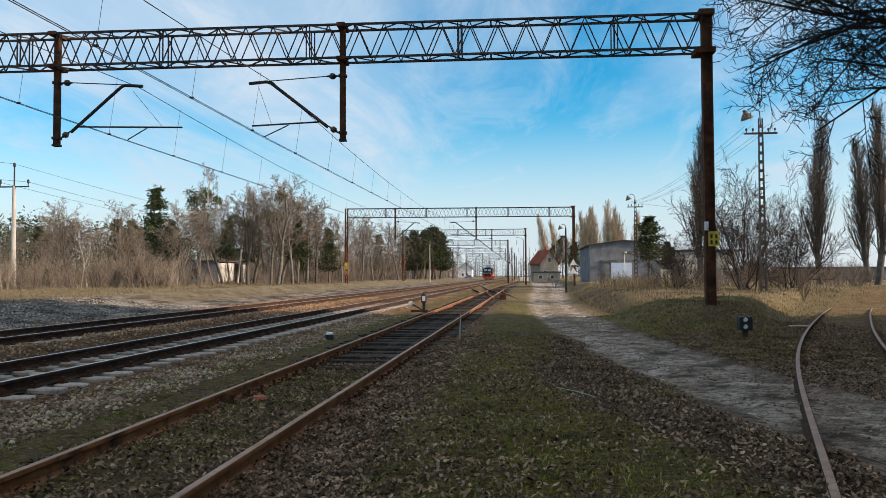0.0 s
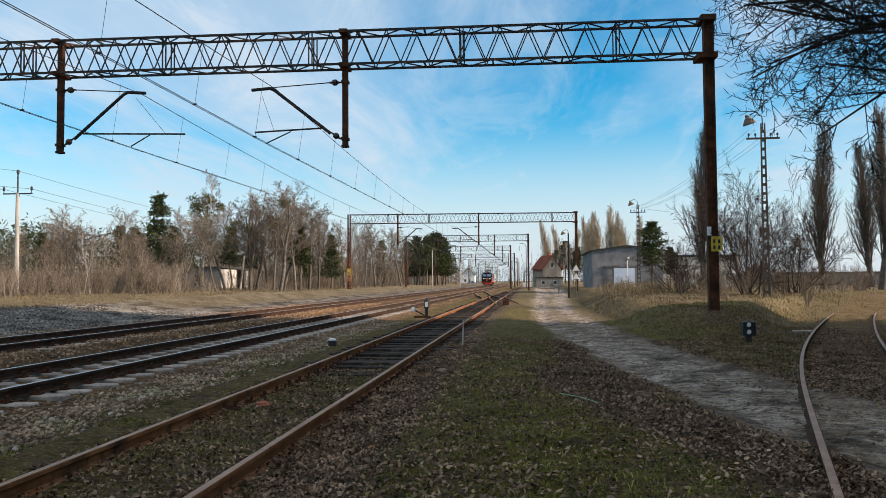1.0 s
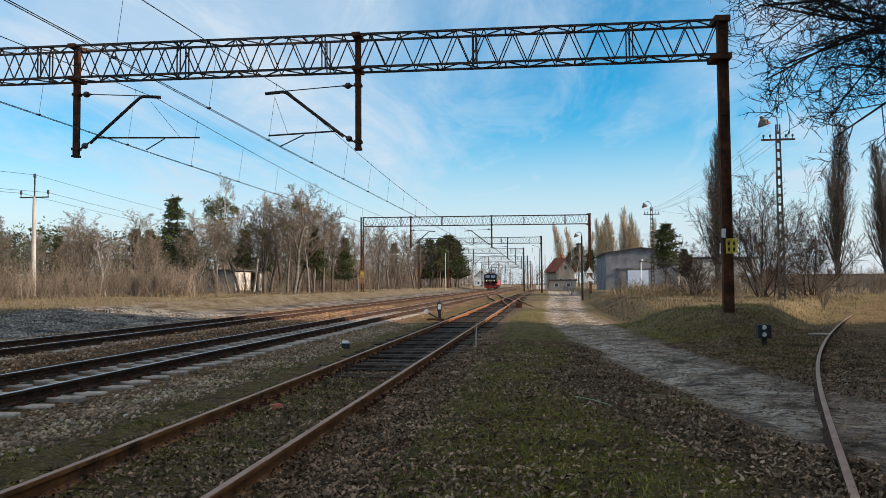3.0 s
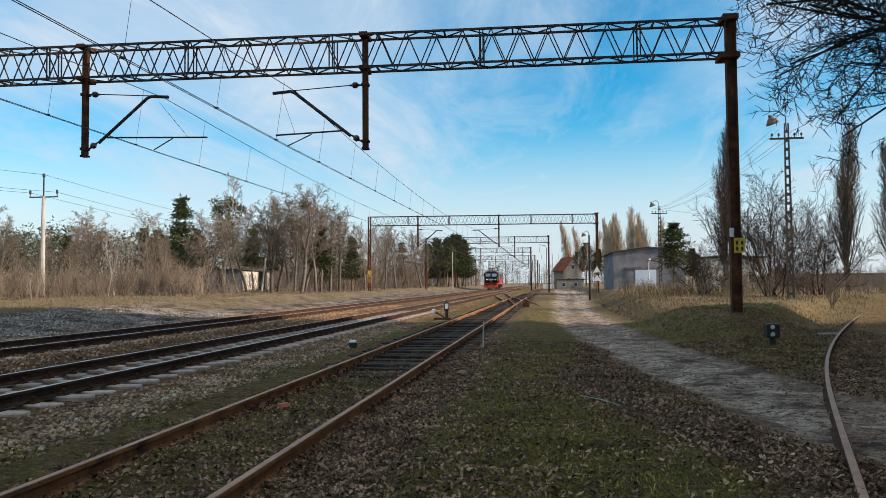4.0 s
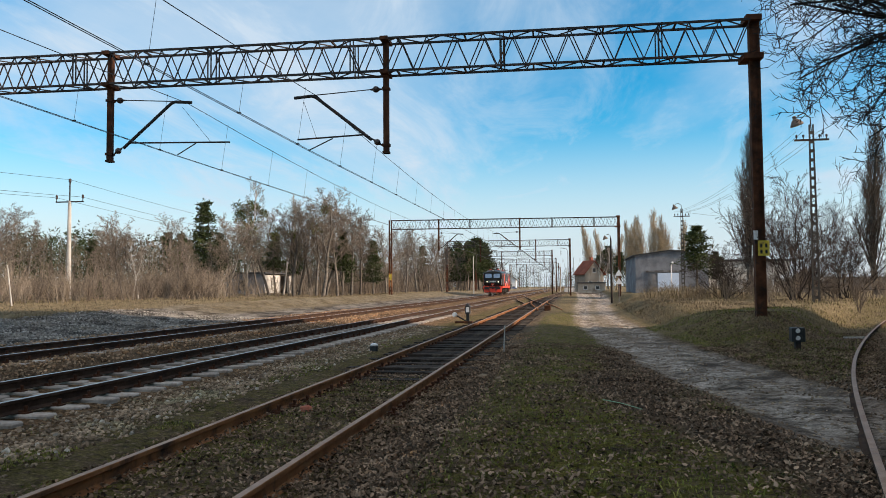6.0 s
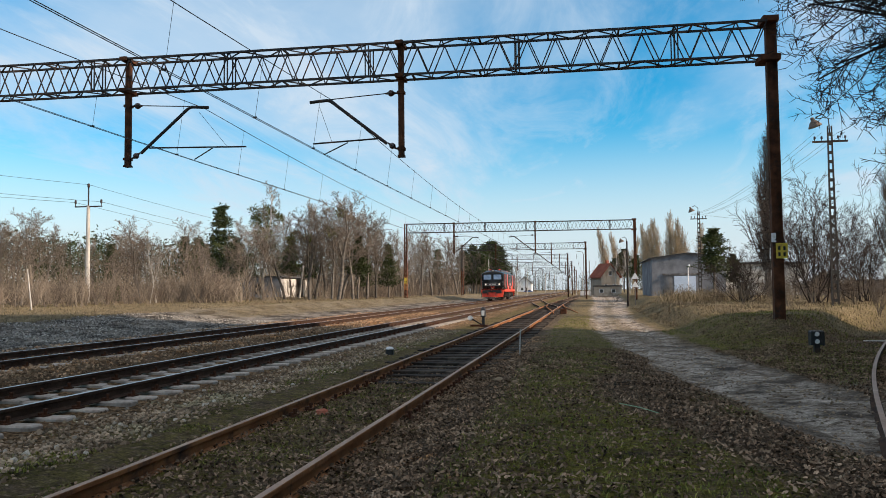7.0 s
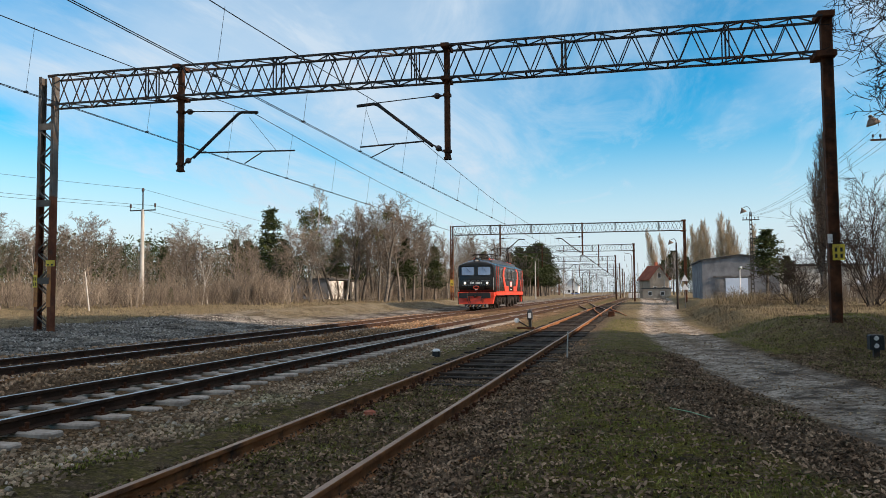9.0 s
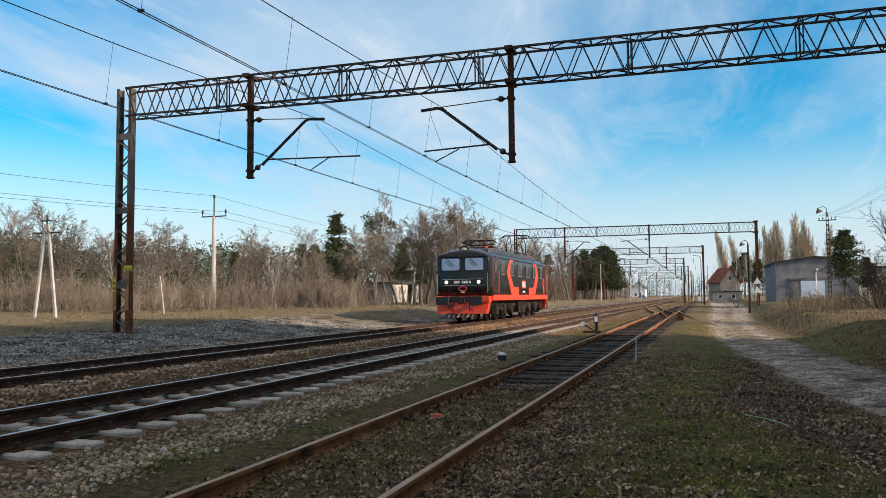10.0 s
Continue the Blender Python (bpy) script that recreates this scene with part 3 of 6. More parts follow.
def lattice_beam(x0, x1, parent, near):
    """Two chords above, two below, and crossing web bars."""
    dep = 0.3
    for zz in (BEAM0, BEAM1):
        for yy in (-dep, dep):
            part("chord", Geo().bar((x0, yy, zz), (x1, yy, zz), 0.07, 0.058), DARKSTEEL, parent)
        g = []
        n = int((x1 - x0) / 0.66)
        st = (x1 - x0) / n
        for i in range(n):
            a = x0 + i * st
            g.append(((a, -dep if i % 2 else dep, zz), (a + st, dep if i % 2 else -dep, zz), 0.032))
            if i % 3 == 0:
                g.append(((a, -dep, zz), (a, dep, zz), 0.05))
        bars("tie_bar", g, DARKSTEEL, parent, near)
    for yy in (-dep, dep):
        g = []
        n = int((x1 - x0) / 0.41)
        st = (x1 - x0) / n
        for i in range(n):
            a = x0 + i * st
            lo, hi = (BEAM0, BEAM1) if (i + (yy > 0 and not near)) % 2 else (BEAM1, BEAM0)
            g.append(((a, yy, lo), (a + st, yy, hi), 0.03))
        a = 2.6
        while a > x0 + 1:
            g.append(((a - 0.05, yy, BEAM0), (a - 0.05, yy, BEAM1), 0.034))
            g.append(((a + 0.05, yy, BEAM0), (a + 0.05, yy, BEAM1), 0.034))
            a -= 4.47
        bars("web_bar", g, DARKSTEEL, parent, near)


MASTRUST = material("red_rusty_steel", (0.1, 0.035, 0.02), (0.2, 0.075, 0.04), 2, 0.85, 0.1, 0.3, 40, (0.05, 0.03, 0.025), 1.5)


def lattice_mast(x, z0, parent, mat, near, face=0.25):
    for s in (-1, 1):
        for za, zb, m in ((z0 - 0.3, z0 + 4.6, MASTRUST), (z0 + 4.6, BEAM1 + 0.05, mat)):
            g = Geo()
            g.box(x + s * face - 0.055, -0.13, za, x + s * face + 0.055, -0.11, zb)
            g.box(x + s * face - 0.055, 0.11, za, x + s * face + 0.055, 0.13, zb)
            g.box(x + s * (face + 0.04) - 0.012, -0.11, za, x + s * (face + 0.04) + 0.012, 0.11, zb)
            part("mast_channel", g, m, parent)
    g = []
    z, i = z0 + 0.2, 0
    while z < BEAM0 - 0.4:
        s = 1 if i % 2 else -1
        for yy in (-0.1, 0.1):
            g.append(((x - s * face, yy, z), (x + s * face, yy, z + 0.42), 0.04))
        if i % 5 == 3:
            part("tie_plate", Geo().box(x - face, -0.145, z - 0.1, x + face, -0.13, z + 0.12), mat, parent)
        z += 0.52
        i += 1
    bars("lacing_bar", g, mat, parent, near)


def solid_mast(x, z0, parent):
    g = Geo()
    for s in (-1, 1):
        g.box(x + s * 0.08 - 0.06, -0.12, z0 - 0.3, x + s * 0.08 + 0.06, 0.12, BEAM1 + 0.12, cham=0.012)
    g.box(x - 0.03, -0.12, z0 - 0.3, x + 0.07, 0.1, BEAM1 + 0.08)
    part("mast", g, RUST, parent)
    z = z0 + 1.0
    while z < BEAM0:
        g = Geo()
        g.box(x - 0.135, -0.132, z, x + 0.135, -0.122, z + 0.1)
        g.lathe([(0.02, 0), (0.02, 0.02), (0.004, 0.024)], pose(x - 0.08, -0.132, z + 0.05, 90), 6)
        g.lathe([(0.02, 0), (0.02, 0.02), (0.004, 0.024)], pose(x + 0.08, -0.132, z + 0.05, 90), 6)
        part("batten_plate", g, RUST, parent)
        z += 1.15
    part("bearing_bracket", Geo().box(x - 0.26, -0.33, BEAM1 - 0.02, x + 0.16, 0.33, BEAM1 + 0.13), RUST, parent)
    g = Geo()
    g.box(x - 0.35, -0.34, BEAM0 - 0.13, x + 0.18, 0.34, BEAM0 + 0.03)
    part("bearing_bracket", g, RUST, parent)


def insulator(g, p, q, slot=0):
    """Ribbed body from p to q."""
    p, q = Vector(p), Vector(q)
    m = Matrix.Translation(p) @ (q - p).to_track_quat("Z", "Y").to_matrix().to_4x4()
    L = (q - p).length
    prof = [(0.02, 0), (0.035, L * 0.2), (0.05, L * 0.28), (0.085, L * 0.36), (0.095, L * 0.48), (0.095, L * 0.54), (0.085, L * 0.66), (0.05, L * 0.74), (0.035, L * 0.8), (0.02, L)]
    g.lathe(prof, m, 10, slot)


def hanger(x, side, parent, reach, arm):
    """A drop post with its cantilever; side is the way to the track."""
    g = Geo().box(x - 0.08, -0.09, 5.55, x + 0.08, 0.09, BEAM1 + 0.06, cham=0.015)
    g.box(x - 0.1, -0.11, 5.55, x + 0.1, 0.11, 5.61)
    part("drop_post", g, RUST, parent)
    g = Geo()
    for zz in (BEAM0 - 0.02, BEAM1):
        g = Geo()
        g.box(x - 0.12, -0.36, zz - 0.05, x + 0.12, 0.36, zz + 0.06)
        part("clamp", g, RUST, parent)
    for zz in (5.8, 7.5):
        part("clamp", Geo().box(x - 0.11, -0.11, zz - 0.04, x + 0.11, 0.11, zz + 0.04), RUST, parent)
    s = side
    part("top_tie", Geo().tube([(x + s * 0.5, 0, 7.5), (x + s * (reach - 0.5), 0, 7.4)], 0.016, 6), DARKSTEEL, parent)
    g = Geo().tube([(x + s * 0.45, 0, 5.98), (x + s * (reach - 0.58), 0, 7.33), (x + s * (reach - 0.45), 0, 7.38), (x + s * (reach + 0.1), 0, 7.34)], 0.05, 8)
    part("bracket_tube", g, DARKSTEEL, parent)
    g = Geo().tube([(x + s * 0.72, 0, 6.14), (x + s * (reach + arm), 0, 6.06)], 0.026, 8)
    g.tube([(x + s * (reach + arm - 1.1), 0, 6.06), (x + s * (reach - 0.35), 0, 5.72)], 0.018, 6)
    g.tube([(x + s * (reach + arm - 0.6), 0, 6.07), (x + s * (reach - 0.2), 0, 7.2)], 0.006, 4)
    part("registration_arm", g, DARKSTEEL, parent)
    g = Geo()
    insulator(g, (x + s * 0.12, 0, 7.5), (x + s * 0.5, 0, 7.5))
    part("insulator", g, PORCELAIN, parent)
    g = Geo()
    insulator(g, (x + s * 0.13, 0, 5.8), (x + s * 0.42, 0, 6.0))
    part("insulator", g, PORCELAIN, parent)


def gantry(y, x0, x1, z0, z1, lattice_mat, label, bands, near=False, skew=0.0):
    ob = thing("line_gantry", label, "railway gantry", pose(0, y, 0, 0, 0, skew), "gantries over the tracks")
    lattice_beam(x0 + 0.2, x1 - 0.15, ob, near)
    lattice_mast(x0, z0, ob, lattice_mat, near, 0.25 if near else 0.12)
    solid_mast(x1, z1, ob)
    hanger(-14.22, 1, ob, 2.6, 1.35)
    hanger(-5.36, -1, ob, 2.75, 0.0)
    if bands:
        g = Geo()
        for s in (-1, 1):
            g.box(x0 + s * (0.25 if near else 0.12) - 0.075, -0.136, z0 + 0.9, x0 + s * (0.25 if near else 0.12) + 0.075, -0.132, z0 + 2.4)
        part("painted_band", g, ORANGE_BAND, ob)
    return ob


def number_plate(parent, x, y, z, w, h, rows):
    p = part("number_plate", Geo().box(x - w / 2, y - 0.01, z, x + w / 2, y, z + h), YELLOW, parent, "yellow enamel plate with black bars")
    for r in range(rows):
        for k in (-1, 1):
            zz = z + h * (0.14 + r * 0.8 / rows)
            g = Geo().box(x + k * w * 0.22 - w * 0.1, y - 0.016, zz, x + k * w * 0.22 + w * 0.1, y - 0.012, zz + h * 0.26)
            part("plate_bar", g, BLACK, p)


G1 = gantry(22.36, -19.2, 5.2, 0.3, 0.66, GREYSTEEL, "dark rusty steel lattice gantry with drop posts over both main tracks", True, True, 1.6)
number_plate(G1, 5.28, -0.135, 2.35, 0.3, 0.42, 2)
number_plate(G1, -18.9, -0.14, 2.55, 0.34, 0.2, 1)
number_plate(G1, -19.47, -0.14, 1.85, 0.16, 0.42, 2)
part("white_tag", Geo().box(5.02, -0.145, 2.8, 5.14, -0.134, 3.05), WHITE, G1)
G2 = gantry(84.0, -19.6, 5.2, 0.75, 0.5, RUST, "steel lattice gantry further down the line", True, False, 3.5)
number_plate(G2, -19.6, -0.14, 2.4, 0.34, 0.6, 1)
for gy, gx in ((123, 0.0), (162, -3.7), (208, -3.7), (255, -3.7), (305, -3.7)):
    gantry(gy, -19.7, gx, 0.5, 0.3, GREYSTEEL, "distant steel lattice gantry over the main tracks", False)


def wires(x, label):
    ob = thing("catenary_line", label, "overhead wire", None, "overhead wires")
    stops = [-38.0, 22.2, 83.6, 123, 162, 208, 255, 305, 400]
    offs = [0.2, -0.25, 0.2, -0.2, 0.2, -0.2, 0.2, -0.2, 0]
    for k in (-0.03, 0.03):
        part("contact_wire", Geo().tube([(x + o + k, y, 5.66) for y, o in zip(stops, offs)], 0.0085, 5), WIRE, ob)
    pts, drop = [], Geo()
    for a, b in zip(stops, stops[1:]):
        n = 14
        for i in range(n):
            s = i / n
            pts.append((x - 0.1, a + (b - a) * s, 7.37 - 0.75 * 4 * s * (1 - s) * ((b - a) / 61) ** 2))
        m = max(3, int((b - a) / 4))
        for i in range(m):
            s = (i + 0.66) / m
            if b < 170:
                o = offs[stops.index(a)] * (1 - s) + offs[stops.index(b)] * s
                drop = Geo()
                drop.tube([(x, a + (b - a) * s, 7.37 - 0.75 * 4 * s * (1 - s) * ((b - a) / 61) ** 2), (x + o, a + (b - a) * s, 5.66)], 0.005, 4)
                drop.box(x + o - 0.045, a + (b - a) * s - 0.02, 5.65, x + o + 0.045, a + (b - a) * s + 0.02, 5.69)
                part("dropper", drop, WIRE, ob)
    pts.append((x, 400, 7.37))
    part("messenger_wire", Geo().tube(pts, 0.011, 5), WIRE, ob)


wires(MID_X, "twin copper contact wires and messenger over the nearer main track")
wires(FAR_X, "twin copper contact wires and messenger over the further main track")

# ---- locomotive ----
LOCO_BLACK = material("black_loco_paint", (0.006, 0.006, 0.0065), (0.012, 0.0115, 0.011), 1.5, 0.22, 0, 0.04, 20, (0.022, 0.02, 0.018), 1.2, spec=0.4)
LOCO_RED = material("signal_red_paint", (0.72, 0.05, 0.018), (0.78, 0.075, 0.03), 1.5, 0.42, 0, 0.03, 20, (0.5, 0.05, 0.025), 1.5)
LOCO_ROOF = material("grey_roof_paint", (0.03, 0.031, 0.033), (0.06, 0.06, 0.063), 1.2, 0.45, 0, 0.1, 20)
UNDER = material("oily_bogie_steel", (0.01, 0.009, 0.008), (0.03, 0.025, 0.021), 3, 0.75, 0.2, 0.3, 30, (0.1, 0.08, 0.065), 2)
# the sky's blue reflection is painted into the windscreen colour
GLASS = material("sky_tinted_cab_glass", (0.2, 0.31, 0.47), (0.3, 0.42, 0.58), 1, 0.08, 0, 0.0, 20)
SIDEGLASS = material("dusty_side_window", (0.035, 0.036, 0.036), (0.075, 0.072, 0.068), 2, 0.2, 0, 0.0, 20)
LAMP = glow("headlight_glow", (1.0, 0.82, 0.58), 2.2)
LENS = material("lamp_lens", (0.38, 0.34, 0.28), (0.5, 0.46, 0.4), 4, 0.2, 0, 0.0, 30)
WINFRAME = material("grey_window_rubber", (0.09, 0.088, 0.085), (0.15, 0.145, 0.14), 3, 0.5)
CHROME = material("bare_metal_trim", (0.4, 0.4, 0.41), (0.5, 0.5, 0.5), 4, 0.35, 0.8, 0.0, 30)
LOCO = thing("locomotive", "black electric locomotive with red stripes and lit headlights", "locomotive")
L, HW = 14.9, 1.48


def cross(hw, z0, z1, crown):
    """Half section of the body: sill, side, rounded eave, roof."""
    h = [(hw, z0), (hw, z0 + 0.5), (hw, z1 - 0.5), (hw - 0.005, z1 - 0.14), (hw - 0.04, z1 - 0.02), (hw - 0.16, z1 + 0.06), (hw * 0.55, z1 + 0.08 + crown * 0.7), (hw * 0.25, z1 + 0.08 + crown * 0.95)]
    return h + [(0, z1 + 0.08 + crown)] + [(-x, z) for x, z in reversed(h)]


def loft(stations, caps=True):
    g = Geo()
    n = len(stations[0][1])
    vs = [(x, y, z) for y, sec in stations for x, z in sec]
    fs = []
    for i in range(len(stations) - 1):
        fs += [(i * n + k, i * n + k + 1, (i + 1) * n + k + 1, (i + 1) * n + k) for k in range(n - 1)]
        fs += [(i * n + n - 1, i * n, (i + 1) * n, (i + 1) * n + n - 1)]
    if caps:
        fs += [tuple(range(n - 1, -1, -1)), tuple(range((len(stations) - 1) * n, len(stations) * n))]
    g.add(vs, fs)
    return g


def body_section(s):
    e = min(s, L - s)
    k = math.sqrt(max(0.0, 1 - (1 - min(1, e / 0.55)) ** 2))
    r = math.sqrt(max(0.0, 1 - (1 - min(1, e / 1.1)) ** 2))
    return cross(HW - 0.17 * (1 - k), 1.3, 3.38 - 0.06 * (1 - r), 0.1 + 0.24 * r)


st = [0, 0.03, 0.08, 0.16, 0.28, 0.42, 0.6, 0.85, 1.1]
st = st + [3, 6, 9, 12] + [L - s for s in reversed(st)]
body = part("body", loft([(s, body_section(s)) for s in st]), LOCO_BLACK, LOCO, "black painted body with rounded cab ends", True)
# roof deck between the cabs
roof = part("roof_deck", Geo().box(-1.0, 1.6, 3.6, 1.0, L - 1.6, 3.82, cham=0.08), LOCO_ROOF, LOCO)
for s in (4.6, 7.4, 10.2):
    part("roof_hatch", Geo().box(-0.75, s - 0.9, 3.82, 0.75, s + 0.9, 3.92, cham=0.04), LOCO_ROOF, roof)
g = Geo()
for x in (-0.95, 0.95):
    g.tube([(x, 1.8, 3.94), (x, L - 1.8, 3.94)], 0.02, 6)
part("roof_busbar", g, UNDER, roof)
part("eave_gutter", Geo().box(HW - 0.03, 0.9, 3.3, HW + 0.025, L - 0.9, 3.35), LOCO_ROOF, LOCO)
part("eave_gutter", Geo().box(-HW - 0.025, 0.9, 3.3, -HW + 0.03, L - 0.9, 3.35), LOCO_ROOF, LOCO)


def rounded(x0, x1, z0, z1, r, n=4):
    out = []
    for cx, cz, a0 in ((x1 - r, z0 + r, -90), (x1 - r, z1 - r, 0), (x0 + r, z1 - r, 90), (x0 + r, z0 + r, 180)):
        out += [(cx + r * math.cos(radians(a0 + 90 * k / n)), cz + r * math.sin(radians(a0 + 90 * k / n))) for k in range(n + 1)]
    return out


def plate(outline, y0, y1, front=True):
    """A flat piece with an outline in x and z, between two depths."""
    n = len(outline)
    vs = [(x, y0, z) for x, z in outline] + [(x, y1, z) for x, z in outline]
    fs = [tuple(range(n)), tuple(range(2 * n - 1, n - 1, -1))] + [(k, n + k, n + (k + 1) % n, (k + 1) % n) for k in range(n)]
    return Geo().add(vs, fs)


def side_plate(outline, x0, x1):
    n = len(outline)
    vs = [(x0, y, z) for y, z in outline] + [(x1, y, z) for y, z in outline]
    fs = [tuple(range(n - 1, -1, -1)), tuple(range(n, 2 * n))] + [(k, (k + 1) % n, n + (k + 1) % n, n + k) for k in range(n)]
    return Geo().add(vs, fs)


def cab_end(m):
    """Windows, lamps, band and coupling gear of one end, built for the end at y = 0."""
    def put(name, geo, mat, label="", parent=LOCO, smooth=False):
        geo.v = [tuple(m @ Vector(p)) for p in geo.v]
        if m.to_3x3().determinant() < 0:
            geo.f = [tuple(reversed(f)) for f in geo.f]
        return part(name, geo, mat, parent, label, smooth)

    for a, b in ((-1.16, -0.1), (0.1, 1.16)):
        fr = put("window_frame", plate(rounded(a, b, 2.56, 3.26, 0.1), -0.03, 0.1), BLACK)
        put("windscreen", plate(rounded(a + 0.06, b - 0.06, 2.62, 3.22, 0.07), -0.045, -0.033), GLASS, "cab glass with the sky's reflection painted pale blue", fr)
        put("wiper", Geo().bar((a + 0.35, -0.06, 3.2), ((a + b) / 2 + 0.18, -0.06, 2.86), 0.025, 0.02), BLACK, "", fr)
    band = put("lamp_band", plate(rounded(-1.12, 1.12, 1.86, 2.16, 0.12), -0.035, 0.1), BLACK)
    trim = Geo()
    trim.box(-1.05, -0.045, 1.845, 1.05, -0.036, 1.865)
    trim.box(-1.05, -0.045, 2.155, 1.05, -0.036, 2.175)
    put("band_trim", trim, CHROME, "", band)
    for x in (-0.86, 0.86):
        h = put("headlight", Geo().lathe([(0.11, 0), (0.11, 0.05), (0.085, 0.06)], pose(x, -0.03, 2.01, 90), 16), CHROME)
        put("headlight_lens", Geo().lathe([(0.08, 0), (0.065, 0.025), (0.0, 0.035)], pose(x, -0.09, 2.01, 90), 16), LAMP, "lit warm white lamp", h)
    g = Geo()
    for k, w in enumerate((0.075, 0.075, 0.075, 0, 0.075, 0.075, 0.075, 0.04, 0.075)):
        if w:
            g.box(-0.44 + k * 0.1, -0.046, 1.95, -0.44 + k * 0.1 + w, -0.037, 2.08)
    put("number_bars", g, WHITE, "white number shown as bars", band)
    g = Geo().tube([(0.17 * math.cos(k * math.pi / 8) * (1 + 0.25 * abs(math.cos(k * math.pi / 8))), -0.02, 1.68 + 0.11 * math.sin(k * math.pi / 8)) for k in range(17)], 0.022, 6)
    put("emblem_ring", g, LOCO_RED, "plain red emblem ring")
    put("emblem_caption", Geo().box(-0.1, -0.03, 1.48, 0.1, -0.004, 1.53), WHITE)
    g = Geo()
    g.lathe([(0.28, -0.5), (0.28, 0.1), (0.25, 0.14)], pose(0, 0.38, 3.63, 90), 18)
    g.box(-0.22, 0.3, 3.35, 0.22, 0.9, 3.6)
    hl = put("roof_lamp", g, LOCO_BLACK, "dark round lamp housing", smooth=False)
    put("roof_lamp_lens", Geo().lathe([(0.17, 0), (0.14, 0.03), (0.0, 0.05)], pose(0, 0.245, 3.63, 90), 18), LENS, "", hl)
    beam = Geo().box(-1.42, -0.14, 0.98, 1.42, 0.35, 1.31, cham=0.02)
    put("buffer_beam", beam, LOCO_RED, "red buffer beam")
    put("beam_plate", Geo().box(-1.0, -0.16, 1.02, 1.0, -0.145, 1.3), BLACK, "dark greasy plate behind the coupling")
    for x in (-0.875, 0.875):
        b = put("buffer", Geo().lathe([(0.19, 0), (0.17, 0.08), (0.13, 0.1), (0.13, 0.42), (0.08, 0.42), (0.08, 0.5)], pose(x, -0.14, 1.06, 90), 14), BLACK, "black sprung buffer")
        put("buffer_head", Geo().box(x - 0.34, -0.7, 0.86, x + 0.34, -0.64, 1.28, cham=0.02), BLACK, "", b)
    hook = Geo().box(-0.16, -0.32, 0.98, 0.16, -0.14, 1.14)
    hook.tube([(0, -0.3, 1.06), (0, -0.5, 1.08), (0, -0.56, 1.0), (0, -0.48, 0.92)], 0.045, 8)
    put("coupling_hook", hook, UNDER)
    for x in (-0.45, 0.45, -0.6, 0.6):
        put("air_hose", Geo().tube([(x, -0.15, 0.98), (x, -0.32, 0.92), (x * 0.98, -0.36, 0.72), (x * 0.9, -0.26, 0.55)], 0.03, 6), BLACK)
    skirt = Geo()
    skirt.add([(-1.38, -0.1, 0.99), (1.38, -0.1, 0.99), (1.3, -0.2, 0.42), (-1.3, -0.2, 0.42), (-1.38, 0.3, 0.99), (1.38, 0.3, 0.99), (1.3, 0.2, 0.42), (-1.3, 0.2, 0.42)],
              [(3, 2, 1, 0), (0, 1, 5, 4), (1, 2, 6, 5), (2, 3, 7, 6), (3, 0, 4, 7), (4, 5, 6, 7)])
    put("front_skirt", skirt, LOCO_RED, "red front skirt above the rails")
    plow = put("rail_guard", Geo().box(-0.8, -0.3, 0.2, 0.8, -0.21, 0.4, cham=0.01), BLACK, "rail guard with slanted warning stripes")
    for k in range(6):
        x = -0.75 + k * 0.25
        g = plate([(x, 0.23), (x + 0.1, 0.23), (x + 0.2, 0.38), (x + 0.1, 0.38)], -0.308, -0.302)
        put("warning_stripe", g, ORANGE_BAND if k % 2 else LENS, "", plow)
    for s in (-1, 1):
        rl = Geo().tube([(s * 1.3, -0.02, 1.45), (s * 1.34, -0.08, 1.5), (s * 1.34, -0.08, 2.4), (s * 1.3, -0.02, 2.45)], 0.016, 6)
        put("grab_rail", rl, CHROME)
        st = Geo()
        for zz in (0.45, 0.75):
            st.box(s * 1.35 - 0.15, 0.35, zz, s * 1.35 + 0.15, 0.65, zz + 0.03)
        st.bar((s * 1.47, 0.35, 0.4), (s * 1.47, 0.35, 1.2), 0.03, 0.03)
        st.bar((s * 1.47, 0.65, 0.4), (s * 1.47, 0.65, 1.2), 0.03, 0.03)
        put("cab_step", st, UNDER)


part("visor_rim", plate([(-1.3, 3.3), (1.3, 3.3), (1.24, 3.4), (0.7, 3.47), (0, 3.5), (-0.7, 3.47), (-1.24, 3.4)], -0.06, 0.15), LOCO_BLACK, LOCO, "black rim above the windscreens")
cab_end(Matrix.Identity(4))
cab_end(Matrix.Translation((0, L, 0)) @ Matrix.Rotation(math.pi, 4, "Z"))

